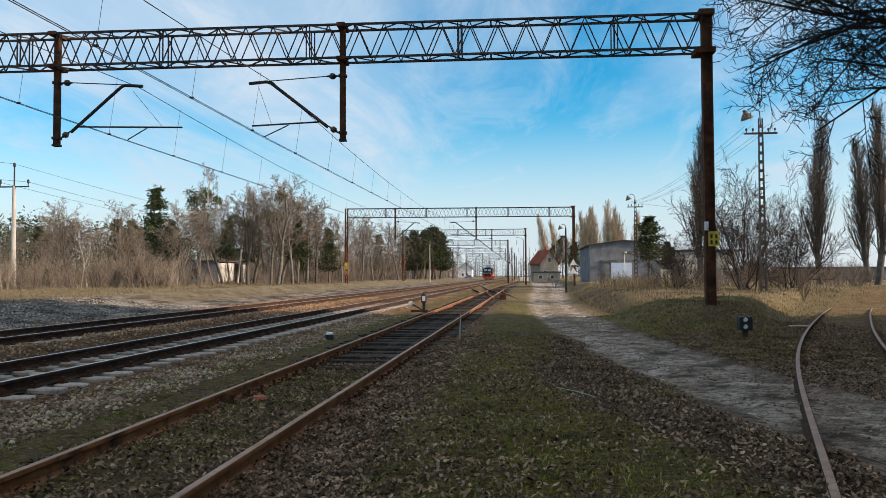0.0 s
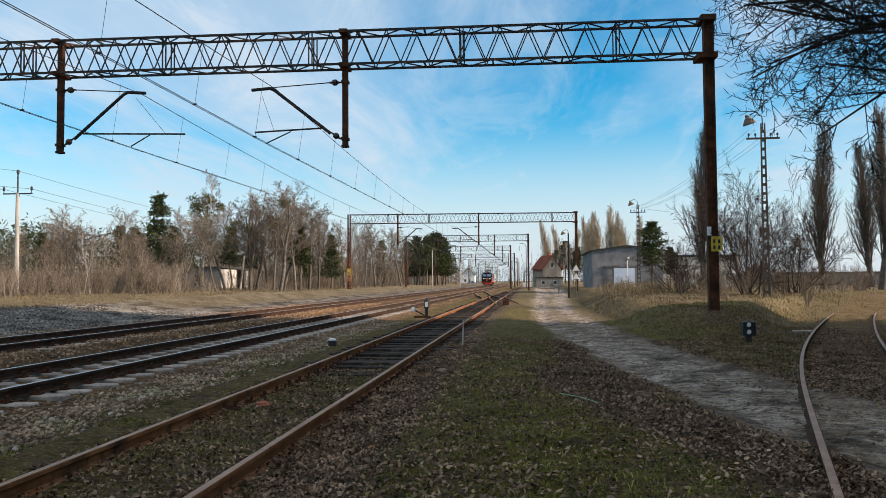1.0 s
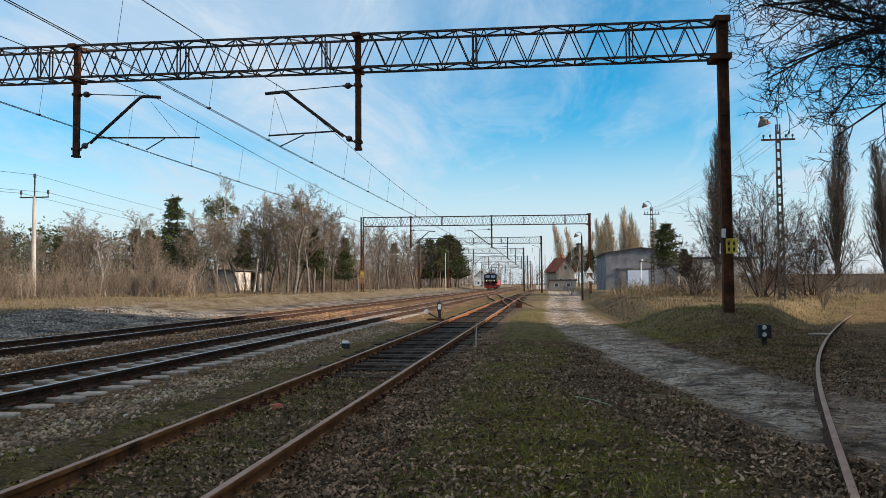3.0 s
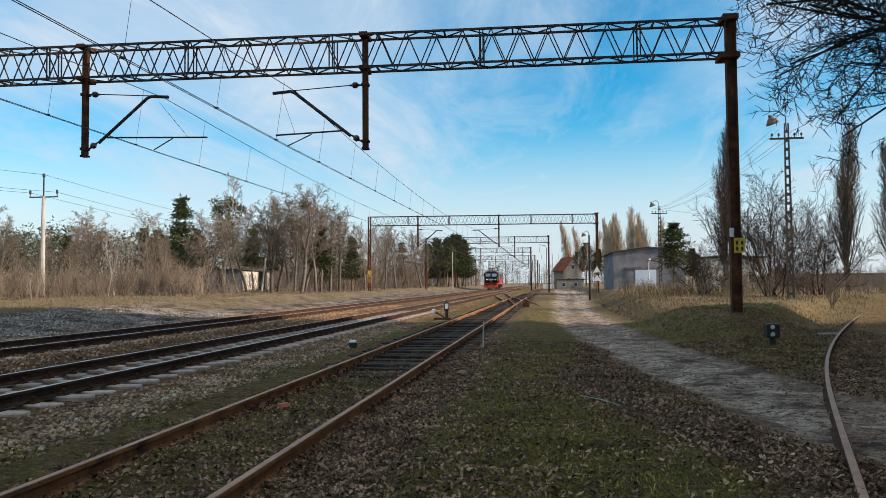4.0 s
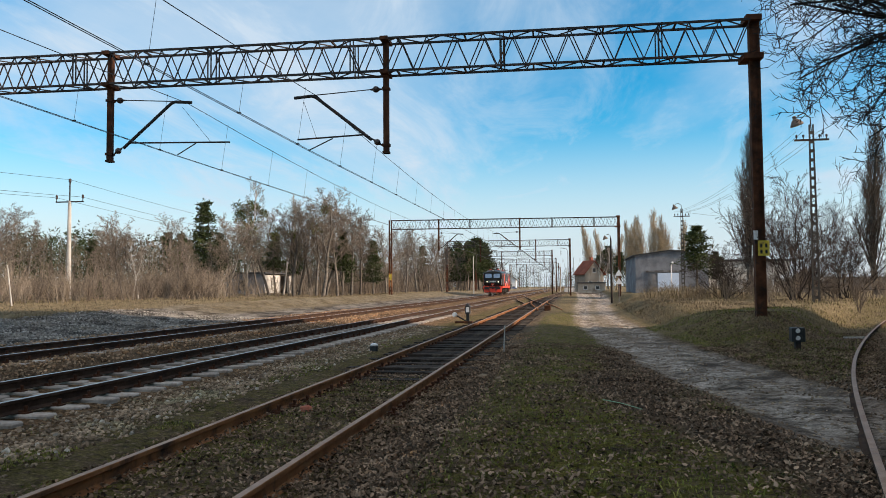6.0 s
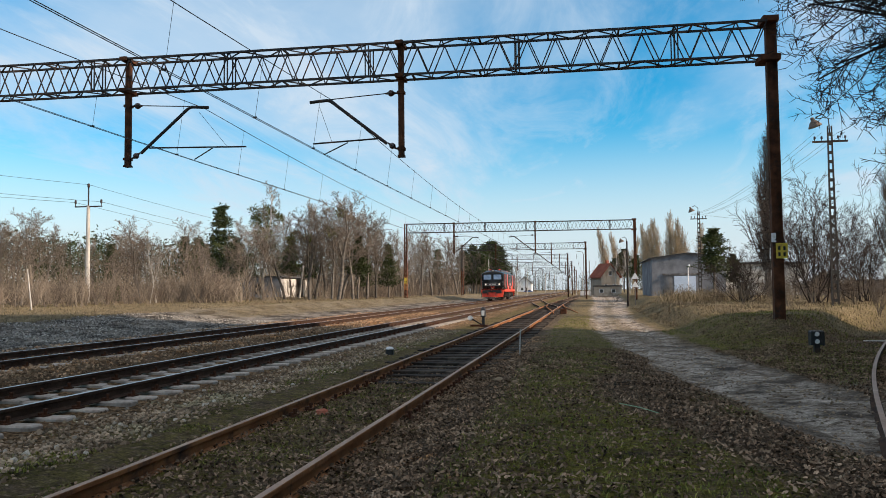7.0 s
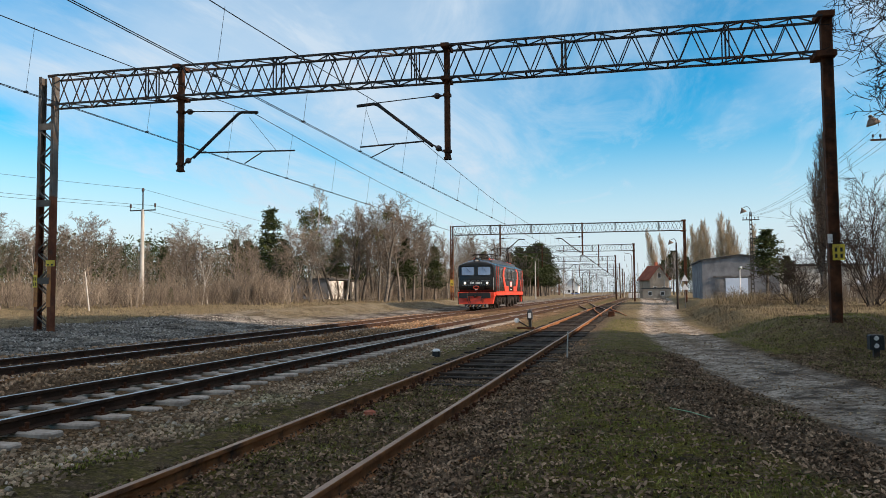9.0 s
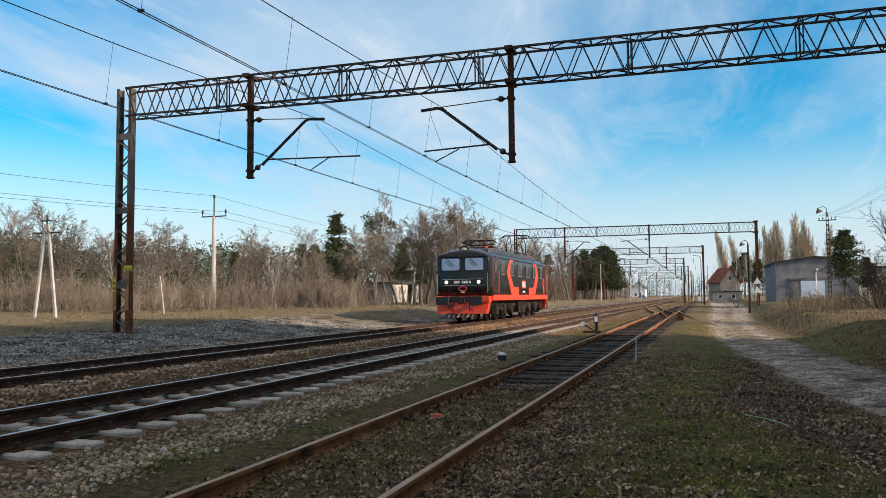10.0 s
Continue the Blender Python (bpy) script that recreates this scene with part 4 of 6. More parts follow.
for side in (1, -1):
    x0, x1 = side * (HW + 0.004), side * (HW + 0.02)
    if side < 0:
        x0, x1 = x1, x0
    part("sill_stripe", Geo().box(min(x0, x1), 0.45, 1.07, max(x0, x1), L - 0.45, 1.36), LOCO_RED, LOCO, "red sill band along the side")
    part("side_sill", Geo().box(min(side * 1.2, side * 1.478), 0.3, 1.07, max(side * 1.2, side * 1.478), L - 0.3, 1.32), LOCO_RED, LOCO)
    for flip in (0, 1):
        ol = [(4.0, 3.34), (4.75, 3.34), (4.75, 3.2), (4.4, 3.2), (3.95, 2.6), (4.85, 1.8), (6.1, 1.8), (6.1, 1.37), (4.3, 1.37), (3.25, 2.55), (3.35, 2.7)]
        if flip:
            ol = [(L - y, z) for y, z in reversed(ol)]
        if side < 0:
            ol = list(reversed(ol))
        part("side_stripe", side_plate(ol, x0, x1), LOCO_RED, LOCO, "angular red stripe")
        ya, yb = (0.5, 1.4) if not flip else (L - 1.4, L - 0.5)
        g = Geo()
        for yy in (ya, yb - 0.05):
            g.box(min(x0, x1), yy, 1.5, max(x0, x1), yy + 0.05, 3.3)
        d = part("cab_door", Geo().box(min(x0, x1) , ya + 0.1, 1.4, max(x0, x1) - 0.006, yb - 0.1, 3.28), LOCO_BLACK, LOCO, "narrow black cab door")
        part("door_edge", g, LOCO_RED, d, "red door edge lines")
        part("door_window", Geo().box(min(x0, x1) - 0.004, ya + 0.25, 2.45, max(x0, x1) + 0.004, yb - 0.25, 3.1), SIDEGLASS, d)
        part("door_handrail", Geo().tube([(side * 1.53, yb + 0.08, 1.4), (side * 1.55, yb + 0.08, 1.5), (side * 1.55, yb + 0.08, 2.5), (side * 1.53, yb + 0.08, 2.6)], 0.016, 6), CHROME, d)
    for a, b in ((2.15, 2.65), (4.15, 4.85), (6.05, 6.85), (8.1, 8.9), (10.15, 10.75), (12.25, 12.75)):
        f = part("side_window", Geo().box(min(x0, x1), a - 0.05, 2.4, max(x0, x1) + (0.012 if side > 0 else 0), b + 0.05, 3.12, cham=0.008), WINFRAME, LOCO, "framed side window")
        part("pane", Geo().box(min(x0, x1) - 0.006, a, 2.45, max(x0, x1) + 0.016, b, 3.07), SIDEGLASS, f)
    tail = [(13.55, 1.37), (13.55, 1.72), (13.25, 2.05), (13.4, 2.42), (13.2, 2.42), (13.0, 2.05), (13.28, 1.66), (13.28, 1.37)]
    part("tail_stripe", side_plate(tail if side > 0 else list(reversed(tail)), x0, x1), LOCO_RED, LOCO, "short curled red stripe")
    g = Geo().box(min(x0, x1), 6.9, 1.75, max(x0, x1), 7.9, 2.2)
    lg = part("side_emblem", g, LOCO_RED, LOCO, "red and white plain emblem panel")
    part("emblem_panel", Geo().box(min(x0, x1) - 0.004, 7.05, 1.82, max(x0, x1) + 0.004, 7.75, 2.13), WHITE, lg)
    part("emblem_bar", Geo().box(min(x0, x1) - 0.008, 7.3, 1.86, max(x0, x1) + 0.008, 7.5, 2.09), LOCO_RED, lg)
    part("lettering_bar", Geo().box(min(x0, x1), 7.1, 1.5, max(x0, x1), 7.75, 1.58), WHITE, LOCO)

# underframe, bogies and wheels
part("underframe", Geo().box(-1.15, 0.5, 0.75, 1.15, L - 0.5, 1.1), UNDER, LOCO)
part("battery_box", Geo().box(-1.35, 6.6, 0.35, 1.35, 8.3, 1.0, cham=0.04), UNDER, LOCO)
AXLES = [1.75, 3.45, 5.15, L - 5.15, L - 3.45, L - 1.75]
for c in (3.45, L - 3.45):
    bg_ = thing("bogie", "", "")
    bg_.parent = LOCO
    for s in (-1, 1):
        g = Geo().box(s * 1.12 - 0.09, c - 2.5, 0.55, s * 1.12 + 0.09, c + 2.5, 0.9, cham=0.04)
        part("bogie_frame", g, UNDER, bg_)
        for a in (c - 1.7, c, c + 1.7):
            part("axle_box", Geo().box(s * 1.22 - 0.13, a - 0.24, 0.36, s * 1.22 + 0.13, a + 0.24, 0.86, cham=0.04), UNDER, bg_)
            for k in (-0.36, 0.36):
                g = Geo().lathe([(0.1, 0), (0.12, 0.03), (0.09, 0.08), (0.12, 0.13), (0.09, 0.18), (0.12, 0.23), (0.09, 0.28), (0.1, 0.32)], pose(s * 1.22, a + k, 0.5), 10)
                part("spring", g, UNDER, bg_)
            g = Geo().tube([(s * 1.2, a - 0.72, 0.95), (s * 1.24, a - 0.7, 0.6), (s * 1.0, a - 0.66, 0.25)], 0.035, 6)
            part("brake_hanger", g, UNDER, bg_)
            part("sand_pipe", Geo().tube([(s * 0.78, a - 0.85, 0.8), (s * 0.76, a - 0.72, 0.12)], 0.022, 6), UNDER, bg_)
WHEELS = []
for a in AXLES:
    g = Geo()
    g.tube([(-0.85, 0, 0), (0.85, 0, 0)], 0.09, 10)
    for s in (-1, 1):
        g.lathe([(0.2, -0.07), (0.5, -0.03), (0.61, -0.06), (0.64, -0.06), (0.64, -0.04), (0.61, -0.035), (0.6, 0.06), (0.5, 0.06), (0.2, 0.08)], pose(s * 0.765, 0, 0, 0, 90 if s > 0 else -90, 0), 24)
        for k in range(6):
            w = 2 * math.pi * k / 6
            g.bar((s * 0.82, 0.15 * math.cos(w), 0.15 * math.sin(w)), (s * 0.82, 0.5 * math.cos(w), 0.5 * math.sin(w)), 0.08, 0.05)
    w = part("wheelset", g, [UNDER], LOCO)
    w.location = (0, a, 0.6)
    WHEELS.append((w, a))


def pantograph(c, raise_):
    ob = thing("pantograph", "", "")
    ob.parent = LOCO
    b = 4.02
    g = Geo()
    for x in (-0.6, 0.6):
        g.tube([(x, c - 0.95, b), (x, c + 0.95, b)], 0.03, 6)
    for y in (-0.9, 0.9):
        g.tube([(-0.6, c + y, b), (0.6, c + y, b)], 0.03, 6)
    part("base_frame", g, UNDER, ob)
    g = Geo()
    for x in (-0.6, 0.6):
        for y in (-0.8, 0.8):
            insulator(g, (x, c + y, 3.76), (x, c + y, b))
    part("roof_insulators", g, LOCO_RED, ob)
    top = b + (1.22 if raise_ else 0.3)
    knee = b + (0.6 if raise_ else 0.18)
    out = 0.75 if raise_ else 1.25
    g = Geo()
    for s in (-1, 1):
        for x in (-0.55, 0.55):
            g.tube([(x, c + s * 0.35, b), (x * 0.9, c + s * out, knee)], 0.038, 6)
            g.tube([(x * 0.9, c + s * out, knee), (x * 0.8, c + s * 0.1, top)], 0.03, 6)
        g.tube([(-0.5, c + s * out, knee), (0.5, c + s * out, knee)], 0.018, 6)
        g.tube([(-0.5, c + s * out, knee), (0.45, c + s * 0.1, top)], 0.01, 5)
    part("arms", g, UNDER, ob)
    g = Geo()
    for y in (-0.14, 0.14):
        g.tube([(-0.95, c + y, top - 0.12), (-0.75, c + y, top + 0.02), (0.75, c + y, top + 0.02), (0.95, c + y, top - 0.12)], 0.032, 6)
    part("collector_head", g, UNDER, ob)


pantograph(3.2, False)
pantograph(L - 3.0, True)

# ---- trees ----


def turn(d, ang, spin):
    """d bent by ang, round itself by spin (radians)."""
    a = d.orthogonal().normalized()
    b = d.cross(a)
    return (d * math.cos(ang) + (a * math.cos(spin) + b * math.sin(spin)) * math.sin(ang)).normalized()


def limb(rng, wood, twigs, p, d, length, rad, level, spec):
    """One branch with its side branches; the finest go into the twig mesh."""
    n = 4 if level < 2 else (3 if level == 2 else 2)
    pts, dirs, q, e = [p], [d], p, d
    wob = spec["wobble"]
    for i in range(n):
        e = (turn(e, rng.uniform(0, wob), rng.uniform(0, 6.28)) + Vector((0, 0, spec["rise"][level]))).normalized()
        q = q + e * length / n
        pts.append(q)
        dirs.append(e)
    tip = 0.25 if level < 2 else 0.35
    radii = [rad * (1 - (1 - tip) * i / n) for i in range(n + 1)]
    fine = level >= spec["fine"]
    (twigs if fine else wood).tube(pts, radii, 3 if level >= 2 else (5 if level else 7), caps=False)
    if level >= spec["levels"]:
        return
    k = spec["count"][level]
    for i in range(k):
        s = spec["bare"][level] + (1 - spec["bare"][level]) * (i + rng.random()) / k
        j = min(n - 1, int(s * n))
        at = pts[j].lerp(pts[j + 1], s * n - j)
        ang = radians(rng.uniform(*spec["angle"][level]))
        sub = turn(dirs[j + 1], ang, rng.uniform(0, 6.28) if level else i * 2.4 + rng.uniform(-0.5, 0.5))
        ln = length * rng.uniform(*spec["ratio"][level]) * (1 - spec["taper"][level] * s)
        limb(rng, wood, twigs, at, sub, ln, max(radii[j] * spec["thin"][level], spec["least"]), level + 1, spec)


def tree_mesh(seed, spec):
    rng = random.Random(seed)
    wood, twigs = Geo(), Geo()
    stems = spec.get("stems", 1)
    for i in range(stems):
        d = Vector((0, 0, 1)) if stems == 1 else turn(Vector((0, 0, 1)), radians(rng.uniform(5, spec["lean"])), rng.uniform(0, 6.28))
        limb(rng, wood, twigs, Vector((rng.uniform(-0.1, 0.1) * (stems > 1) * 3, rng.uniform(-0.1, 0.1) * (stems > 1) * 3, -0.2)), d, spec["height"] * rng.uniform(0.8, 1.0), spec["rad"], 0, spec)
    return wood, twigs


DECID = dict(height=8.6, rad=0.13, levels=4, fine=3, count=[13, 8, 5, 4], bare=[0.28, 0.2, 0.2, 0.2], angle=[(28, 55), (25, 55), (25, 60), (25, 60)], ratio=[(0.45, 0.62), (0.4, 0.6), (0.4, 0.6), (0.4, 0.7)], taper=[0.55, 0.4, 0.3, 0.2], thin=[0.45, 0.55, 0.6, 0.7], least=0.012, rise=[0.05, 0.16, 0.1, 0.03, 0.0], wobble=0.22)
SLIM = dict(DECID, rad=0.1, count=[16, 6, 5, 2], angle=[(22, 45), (25, 50), (25, 60), (25, 60)], ratio=[(0.24, 0.36), (0.4, 0.6), (0.4, 0.6), (0.4, 0.7)], bare=[0.35, 0.15, 0.2, 0.2], height=9.6)
POPLAR = dict(DECID, height=14.2, rad=0.26, count=[54, 9, 5, 3], bare=[0.1, 0.08, 0.1, 0.1], angle=[(13, 26), (12, 26), (14, 34), (15, 40)], ratio=[(0.36, 0.5), (0.35, 0.6), (0.35, 0.6), (0.4, 0.7)], taper=[0.72, 0.4, 0.3, 0.2], rise=[0.1, 0.24, 0.18, 0.1, 0.0], thin=[0.27, 0.55, 0.6, 0.7], wobble=0.15, least=0.009)
SHRUB = dict(DECID, height=2.6, rad=0.028, stems=7, lean=38, levels=2, fine=1, count=[8, 4], bare=[0.2, 0.2], angle=[(15, 45), (20, 55)], ratio=[(0.35, 0.6), (0.35, 0.6)], taper=[0.4, 0.3], thin=[0.6, 0.7], rise=[0.1, 0.12, 0.03], wobble=0.25, least=0.008)
BUSH = dict(DECID, height=4.6, rad=0.03, stems=14, lean=66, levels=3, fine=2, count=[10, 7, 5], bare=[0.2, 0.15, 0.2], angle=[(20, 55), (25, 60), (25, 60)], ratio=[(0.35, 0.55), (0.35, 0.6), (0.35, 0.6)], taper=[0.4, 0.3, 0.2], thin=[0.6, 0.6, 0.7], rise=[0.06, 0.1, 0.05, 0.0], wobble=0.3, least=0.008)


def tree_kind(name, seed, spec, bark, twig, label, category="tree", group=""):
    wood, twigs = tree_mesh(seed, spec)
    ob = thing(name, label, category, pose(0, 0, -500), group)
    part("trunk", wood, bark, ob, "", True)
    part("crown", twigs, twig, ob)
    return ob


def plant(ob, x, y, h, base, label="", sink=0.0, z=None, wide=1.0):
    s = h / base
    c = copy_thing(ob, pose(x, y, (ground_z(x, y) if z is None else z) - sink, 0, 0, random.uniform(0, 360)) @ Matrix.Diagonal((s * wide * random.uniform(0.9, 1.1), s * wide * random.uniform(0.9, 1.1), s, 1)))
    if label:
        c["label"] = label
    return c


def needle_clump(g, rng, c, r, n, flat=0.55, slot=0, size=0.16):
    """A loose tuft of short blades round a twig end."""
    for _ in range(n):
        v = Vector((rng.gauss(0, 1), rng.gauss(0, 1), rng.gauss(0, flat)))
        p = c + v * r * 0.5
        d = (v + Vector((rng.uniform(-0.6, 0.6), rng.uniform(-0.6, 0.6), rng.uniform(-0.2, 0.7)))).normalized()
        a = d.orthogonal().normalized()
        a = (a * math.cos(rng.random() * 6.3) + d.cross(a) * math.sin(rng.random() * 6.3))
        s = size * rng.uniform(0.6, 1.4)
        q = p + d * s * 1.3
        g.add([tuple(p - a * s * 0.3), tuple(p + a * s * 0.3), tuple(q + a * s * 0.12), tuple(q - a * s * 0.12)], [(0, 1, 2, 3)], slot)


def pine_kind(seed, h, whorls, reach, bare, blades, size, label):
    rng = random.Random(seed)
    wood, leaf = Geo(), Geo()
    pts = [Vector((rng.uniform(-0.06, 0.06) * h * k, rng.uniform(-0.06, 0.06) * h * k, h * k / 6)) for k in [0, 1, 2, 3, 4, 5, 6]]
    pts = [Vector((p.x * 0.2, p.y * 0.2, p.z)) for p in pts]
    wood.tube(pts, [h * 0.016 * (1 - 0.9 * i / 6) for i in range(7)], 7, caps=False)
    for w in range(whorls):
        s = bare + (1 - bare) * (w + rng.uniform(-0.3, 0.3)) / whorls
        z = h * s
        n = rng.randint(4, 6)
        off = rng.random() * 6.3
        r = reach * (1 - 0.85 * (s - bare) / (1 - bare)) * rng.uniform(0.65, 1.15)
        for k in range(n):
            a = off + 6.28 * k / n + rng.uniform(-0.3, 0.3)
            rr = r * rng.uniform(0.55, 1.15)
            d = Vector((math.cos(a), math.sin(a), rng.uniform(-0.05, 0.35)))
            p0 = Vector((0, 0, z))
            p1, p2 = p0 + d * rr * 0.5, p0 + d * rr + Vector((0, 0, rr * 0.12))
            wood.tube([p0, p1, p2], [0.012 * h * (1 - s) * 0.5 + 0.015, 0.015, 0.008], 4, caps=False)
            for j in range(5):
                q = p0.lerp(p2, 0.3 + 0.7 * (j + rng.random() * 0.6) / 5) + Vector((rng.gauss(0, 0.14), rng.gauss(0, 0.14), rng.gauss(0, 0.08))) * rr * 0.7
                needle_clump(leaf, rng, q, 0.2 + 0.16 * rr, blades, size=size)
    needle_clump(leaf, rng, Vector((0, 0, h)), 0.25, blades, 1.2, size=size)
    ob = thing("pine_tree", label, "tree", pose(0, 0, -500), "pines")
    part("trunk", wood, BARK, ob, "", True)
    part("crown", leaf, NEEDLE, ob)
    return ob


def patch(x, y):
    return 1.6 * noise.noise((x * 0.16, y * 0.16, 11))


TWIGMID = material("greybrown_twigs", (0.07, 0.055, 0.043), (0.135, 0.105, 0.082), 0.4, 0.95, 0, 0.0, 20)
TWIGGOLD = material("golden_poplar_twigs", (0.24, 0.185, 0.12), (0.42, 0.33, 0.22), 0.4, 0.95, 0, 0.0, 20, island=0.25)
TWIGPALE = material("straw_stems", (0.16, 0.128, 0.098), (0.29, 0.235, 0.178), 0.4, 0.95, 0, 0.0, 20, island=0.3)


def build_trees():
    dec = [tree_kind("bare_tree", 11 + i, DECID if i % 2 == 0 else SLIM, BARK, TWIG, "bare grey deciduous tree with fine brown twigs", group="bare trees by the line") for i in range(4)]
    slim = dec[1::2]
    bir = tree_kind("birch_tree", 31, SLIM, BIRCH, TWIG, "leafless birch with a pale trunk", group="birches")
    shr = [tree_kind("shrub", 51 + i, SHRUB, TWIG, TWIG, "leafless brown thicket shrub", "shrub", "thicket shrubs") for i in range(4)]
    pop = [tree_kind("poplar_tree", 71 + i, POPLAR, BARK if i == 0 else TWIGGOLD, TWIGMID if i == 0 else TWIGGOLD, "tall narrow leafless poplar", group="poplars") for i in range(2)]
    bush = tree_kind("bush", 91, BUSH, DARKBARK, TWIGDARK, "wide leafless dark bush on the grassy mound", "bush")
    pin = [pine_kind(101 + i, 9.0, 16, 2.5, 0.36 if i else 0.22, 14, 0.17, "dark green pine with an uneven crown") for i in range(3)]
    spr = pine_kind(121, 18.0, 30, 4.2, 0.06, 70, 0.42, "tall dense spruce added out of view to cast shade")
    rng = random.Random(5)
    thicket, thicket_pale, raw, rawf = Geo(), Geo(), [], []
    for i in range(4):
        w, t = tree_mesh(61 + i, dict(SHRUB, stems=6, count=[7, 3]))
        w.add(t.v, t.f)
        raw.append(np.array(w.v))
        rawf.append(w.f)
    # left of the line
    for i, (x, y, h) in enumerate([(-37.7, 75.1, 9.8), (-38.9, 69.9, 6.2), (-44.9, 83.7, 7), (-42, 79.6, 6), (-19.8, 168.9, 11.4), (-21, 158.7, 10), (-19.8, 184, 10), (-24.5, 170, 10), (-22.6, 74.6, 6.4), (-22.5, 86.4, 6.2), (-30.3, 82, 6.5), (-33.5, 84, 7), (-27, 92, 6), (-47, 70, 5.5), (-35.5, 41, 1.6), (-31, 47, 1.3), (-46, 96, 8), (-26, 180, 10), (-29, 150, 9)]):
        plant(pin[i % 3], x, y, h, 9.0)
    for x, y, h in [(-20.3, 166, 11.5), (-22.4, 172, 11), (-24, 165, 10.5), (-19.6, 176, 11), (-26.5, 168, 9.5), (-21.5, 182, 10.5)]:
        plant(pin[0], x, y, h, 9.0, wide=1.45)
    for x, y, h in [(-33.9, 76.8, 12.8), (-30.3, 78.4, 11.3), (-30.9, 51.5, 4.6)]:
        plant(bir, x, y, h, 9.4)
    spots = [(-33.5, 72.6, 7.4), (-38.2, 79.3, 7.4), (-30.1, 74.1, 7.8), (-27.1, 73.1, 8.2), (-23.8, 70.1, 8.6), (-22.7, 68.7, 9.3), (-22.6, 73.0, 9.2), (-22.3, 80.3, 8.3), (-22.4, 77.1, 8.4), (-29.5, 85, 9.7), (-36.9, 90.5, 10), (-23.2, 107.5, 8.7), (-23.6, 117.7, 9.4), (-23.8, 128, 10), (-23, 138.3, 10.2), (-24, 99, 8),
             (-25.5, 94, 8.2), (-24.5, 88, 7.6), (-26, 80, 7.2), (-28.5, 68, 6.4), (-33, 52.5, 4.9), (-40.8, 62.9, 5.6), (-50.5, 74.5, 6), (-46.4, 65.2, 5.3), (-43, 55.2, 5.7), (-41.9, 51, 5.4), (-45.2, 59.9, 5.2), (-39.3, 45.4, 5.2), (-41.5, 46.1, 5), (-47.6, 51.3, 5.9), (-39.1, 64, 5.4), (-36, 60, 4.6), (-35, 67, 5.2), (-44, 44, 5.4), (-46, 40, 5.6), (-27, 112, 9), (-25, 150, 9.5), (-27, 122, 9)]
    for i, (x, y, h) in enumerate(spots):
        plant(dec[(i * 7 + i // 3) % 4 if i % 3 else 0], x, y, h, 9.2, wide=rng.uniform(1.05, 1.45))
    # spreading crowns in front of the pine wood
    for i, (x, y, h) in enumerate([(-45, 42, 7.0), (-46, 45, 7.4), (-43, 54, 7.0), (-36, 57, 6.2), (-45, 50, 5.8), (-43, 44, 6.2), (-40, 60, 6.0), (-34, 62, 6.6), (-31, 66, 6.8), (-26, 70, 8.4), (-24.5, 75, 9.0), (-25, 82, 9.0), (-28, 77, 8.2), (-48, 40, 7.0), (-38, 48, 5.4)]):
        plant(dec[0 if i % 2 else 2], x, y, h, 9.2, wide=1.5)
    for i in range(720):
        y = rng.uniform(36, 150) if i % 3 else rng.uniform(36, 75)
        edge = -24.5 - max(0, (60 - y)) * 0.36
        x = edge - rng.random() ** 1.4 * 17 + rng.uniform(-0.6, 1.6)
        if -43 < x < -35 and 84 < y < 100:
            continue
        h = (rng.uniform(0.5, 1.5) + 1.3 * max(0, patch(x, y))) * (1.15 + 0.8 * (x < edge - 4))
        if -25.8 < math.degrees(math.atan2(x, y)) < -19.3 and y < 100 and i % 8:
            continue
        if i % 5 == 0:
            plant(shr[i % 4], x, y, h, 2.7)
        else:
            m = np.array(pose(x, y, ground_z(x, y), 0, 0, rng.uniform(0, 360)) @ Matrix.Diagonal((h / 2.7, h / 2.7, h / 2.7, 1)))
            v = raw[i % 4] @ m[:3, :3].T + m[:3, 3]
            (thicket if i % 3 else thicket_pale).add([tuple(p) for p in v.tolist()], rawf[i % 4])
    for i in range(85):
        y = rng.uniform(36, 140)
        x = -24.5 - max(0, (60 - y)) * 0.36 - rng.random() * 15
        if -25.8 < math.degrees(math.atan2(x, y)) < -19.3 and y < 100:
            continue
        plant(slim[i % 2] if i % 9 else bir, x, y, rng.uniform(2.6, 5.6), 9.4)
    for i in range(26):
        plant(dec[i % 4], rng.uniform(-34, -21.5), rng.uniform(132, 260), rng.uniform(7, 10.5), 9.2)
    for i in range(230):
        y = rng.uniform(92, 300)
        x = rng.uniform(-52, -23.5)
        h = rng.uniform(3.5, 6.5)
        m = np.array(pose(x, y, ground_z(x, y), 0, 0, rng.uniform(0, 360)) @ Matrix.Diagonal((h / 2.7, h / 2.7, h / 2.7, 1)))
        (thicket if i % 4 else thicket_pale).add([tuple(p) for p in (raw[i % 4] @ m[:3, :3].T + m[:3, 3]).tolist()], rawf[i % 4])
    solo("thicket", thicket, TWIG, "tangled brown thicket of leafless brush", "thicket", "", "stuff")
    solo("pale_thicket", thicket_pale, TWIGPALE, "pale straw-brown stems in the thicket", "thicket", "", "stuff")
    # right of the line
    for i, (x, y, h) in enumerate([(15.6, 70.4, 15.3), (25.3, 69.7, 14.9), (27.8, 64.5, 15.5), (35.2, 83.7, 15.9), (35.5, 66.4, 15)]):
        plant(pop[0], x, y, h * 1.16, 15.2, wide=0.95)
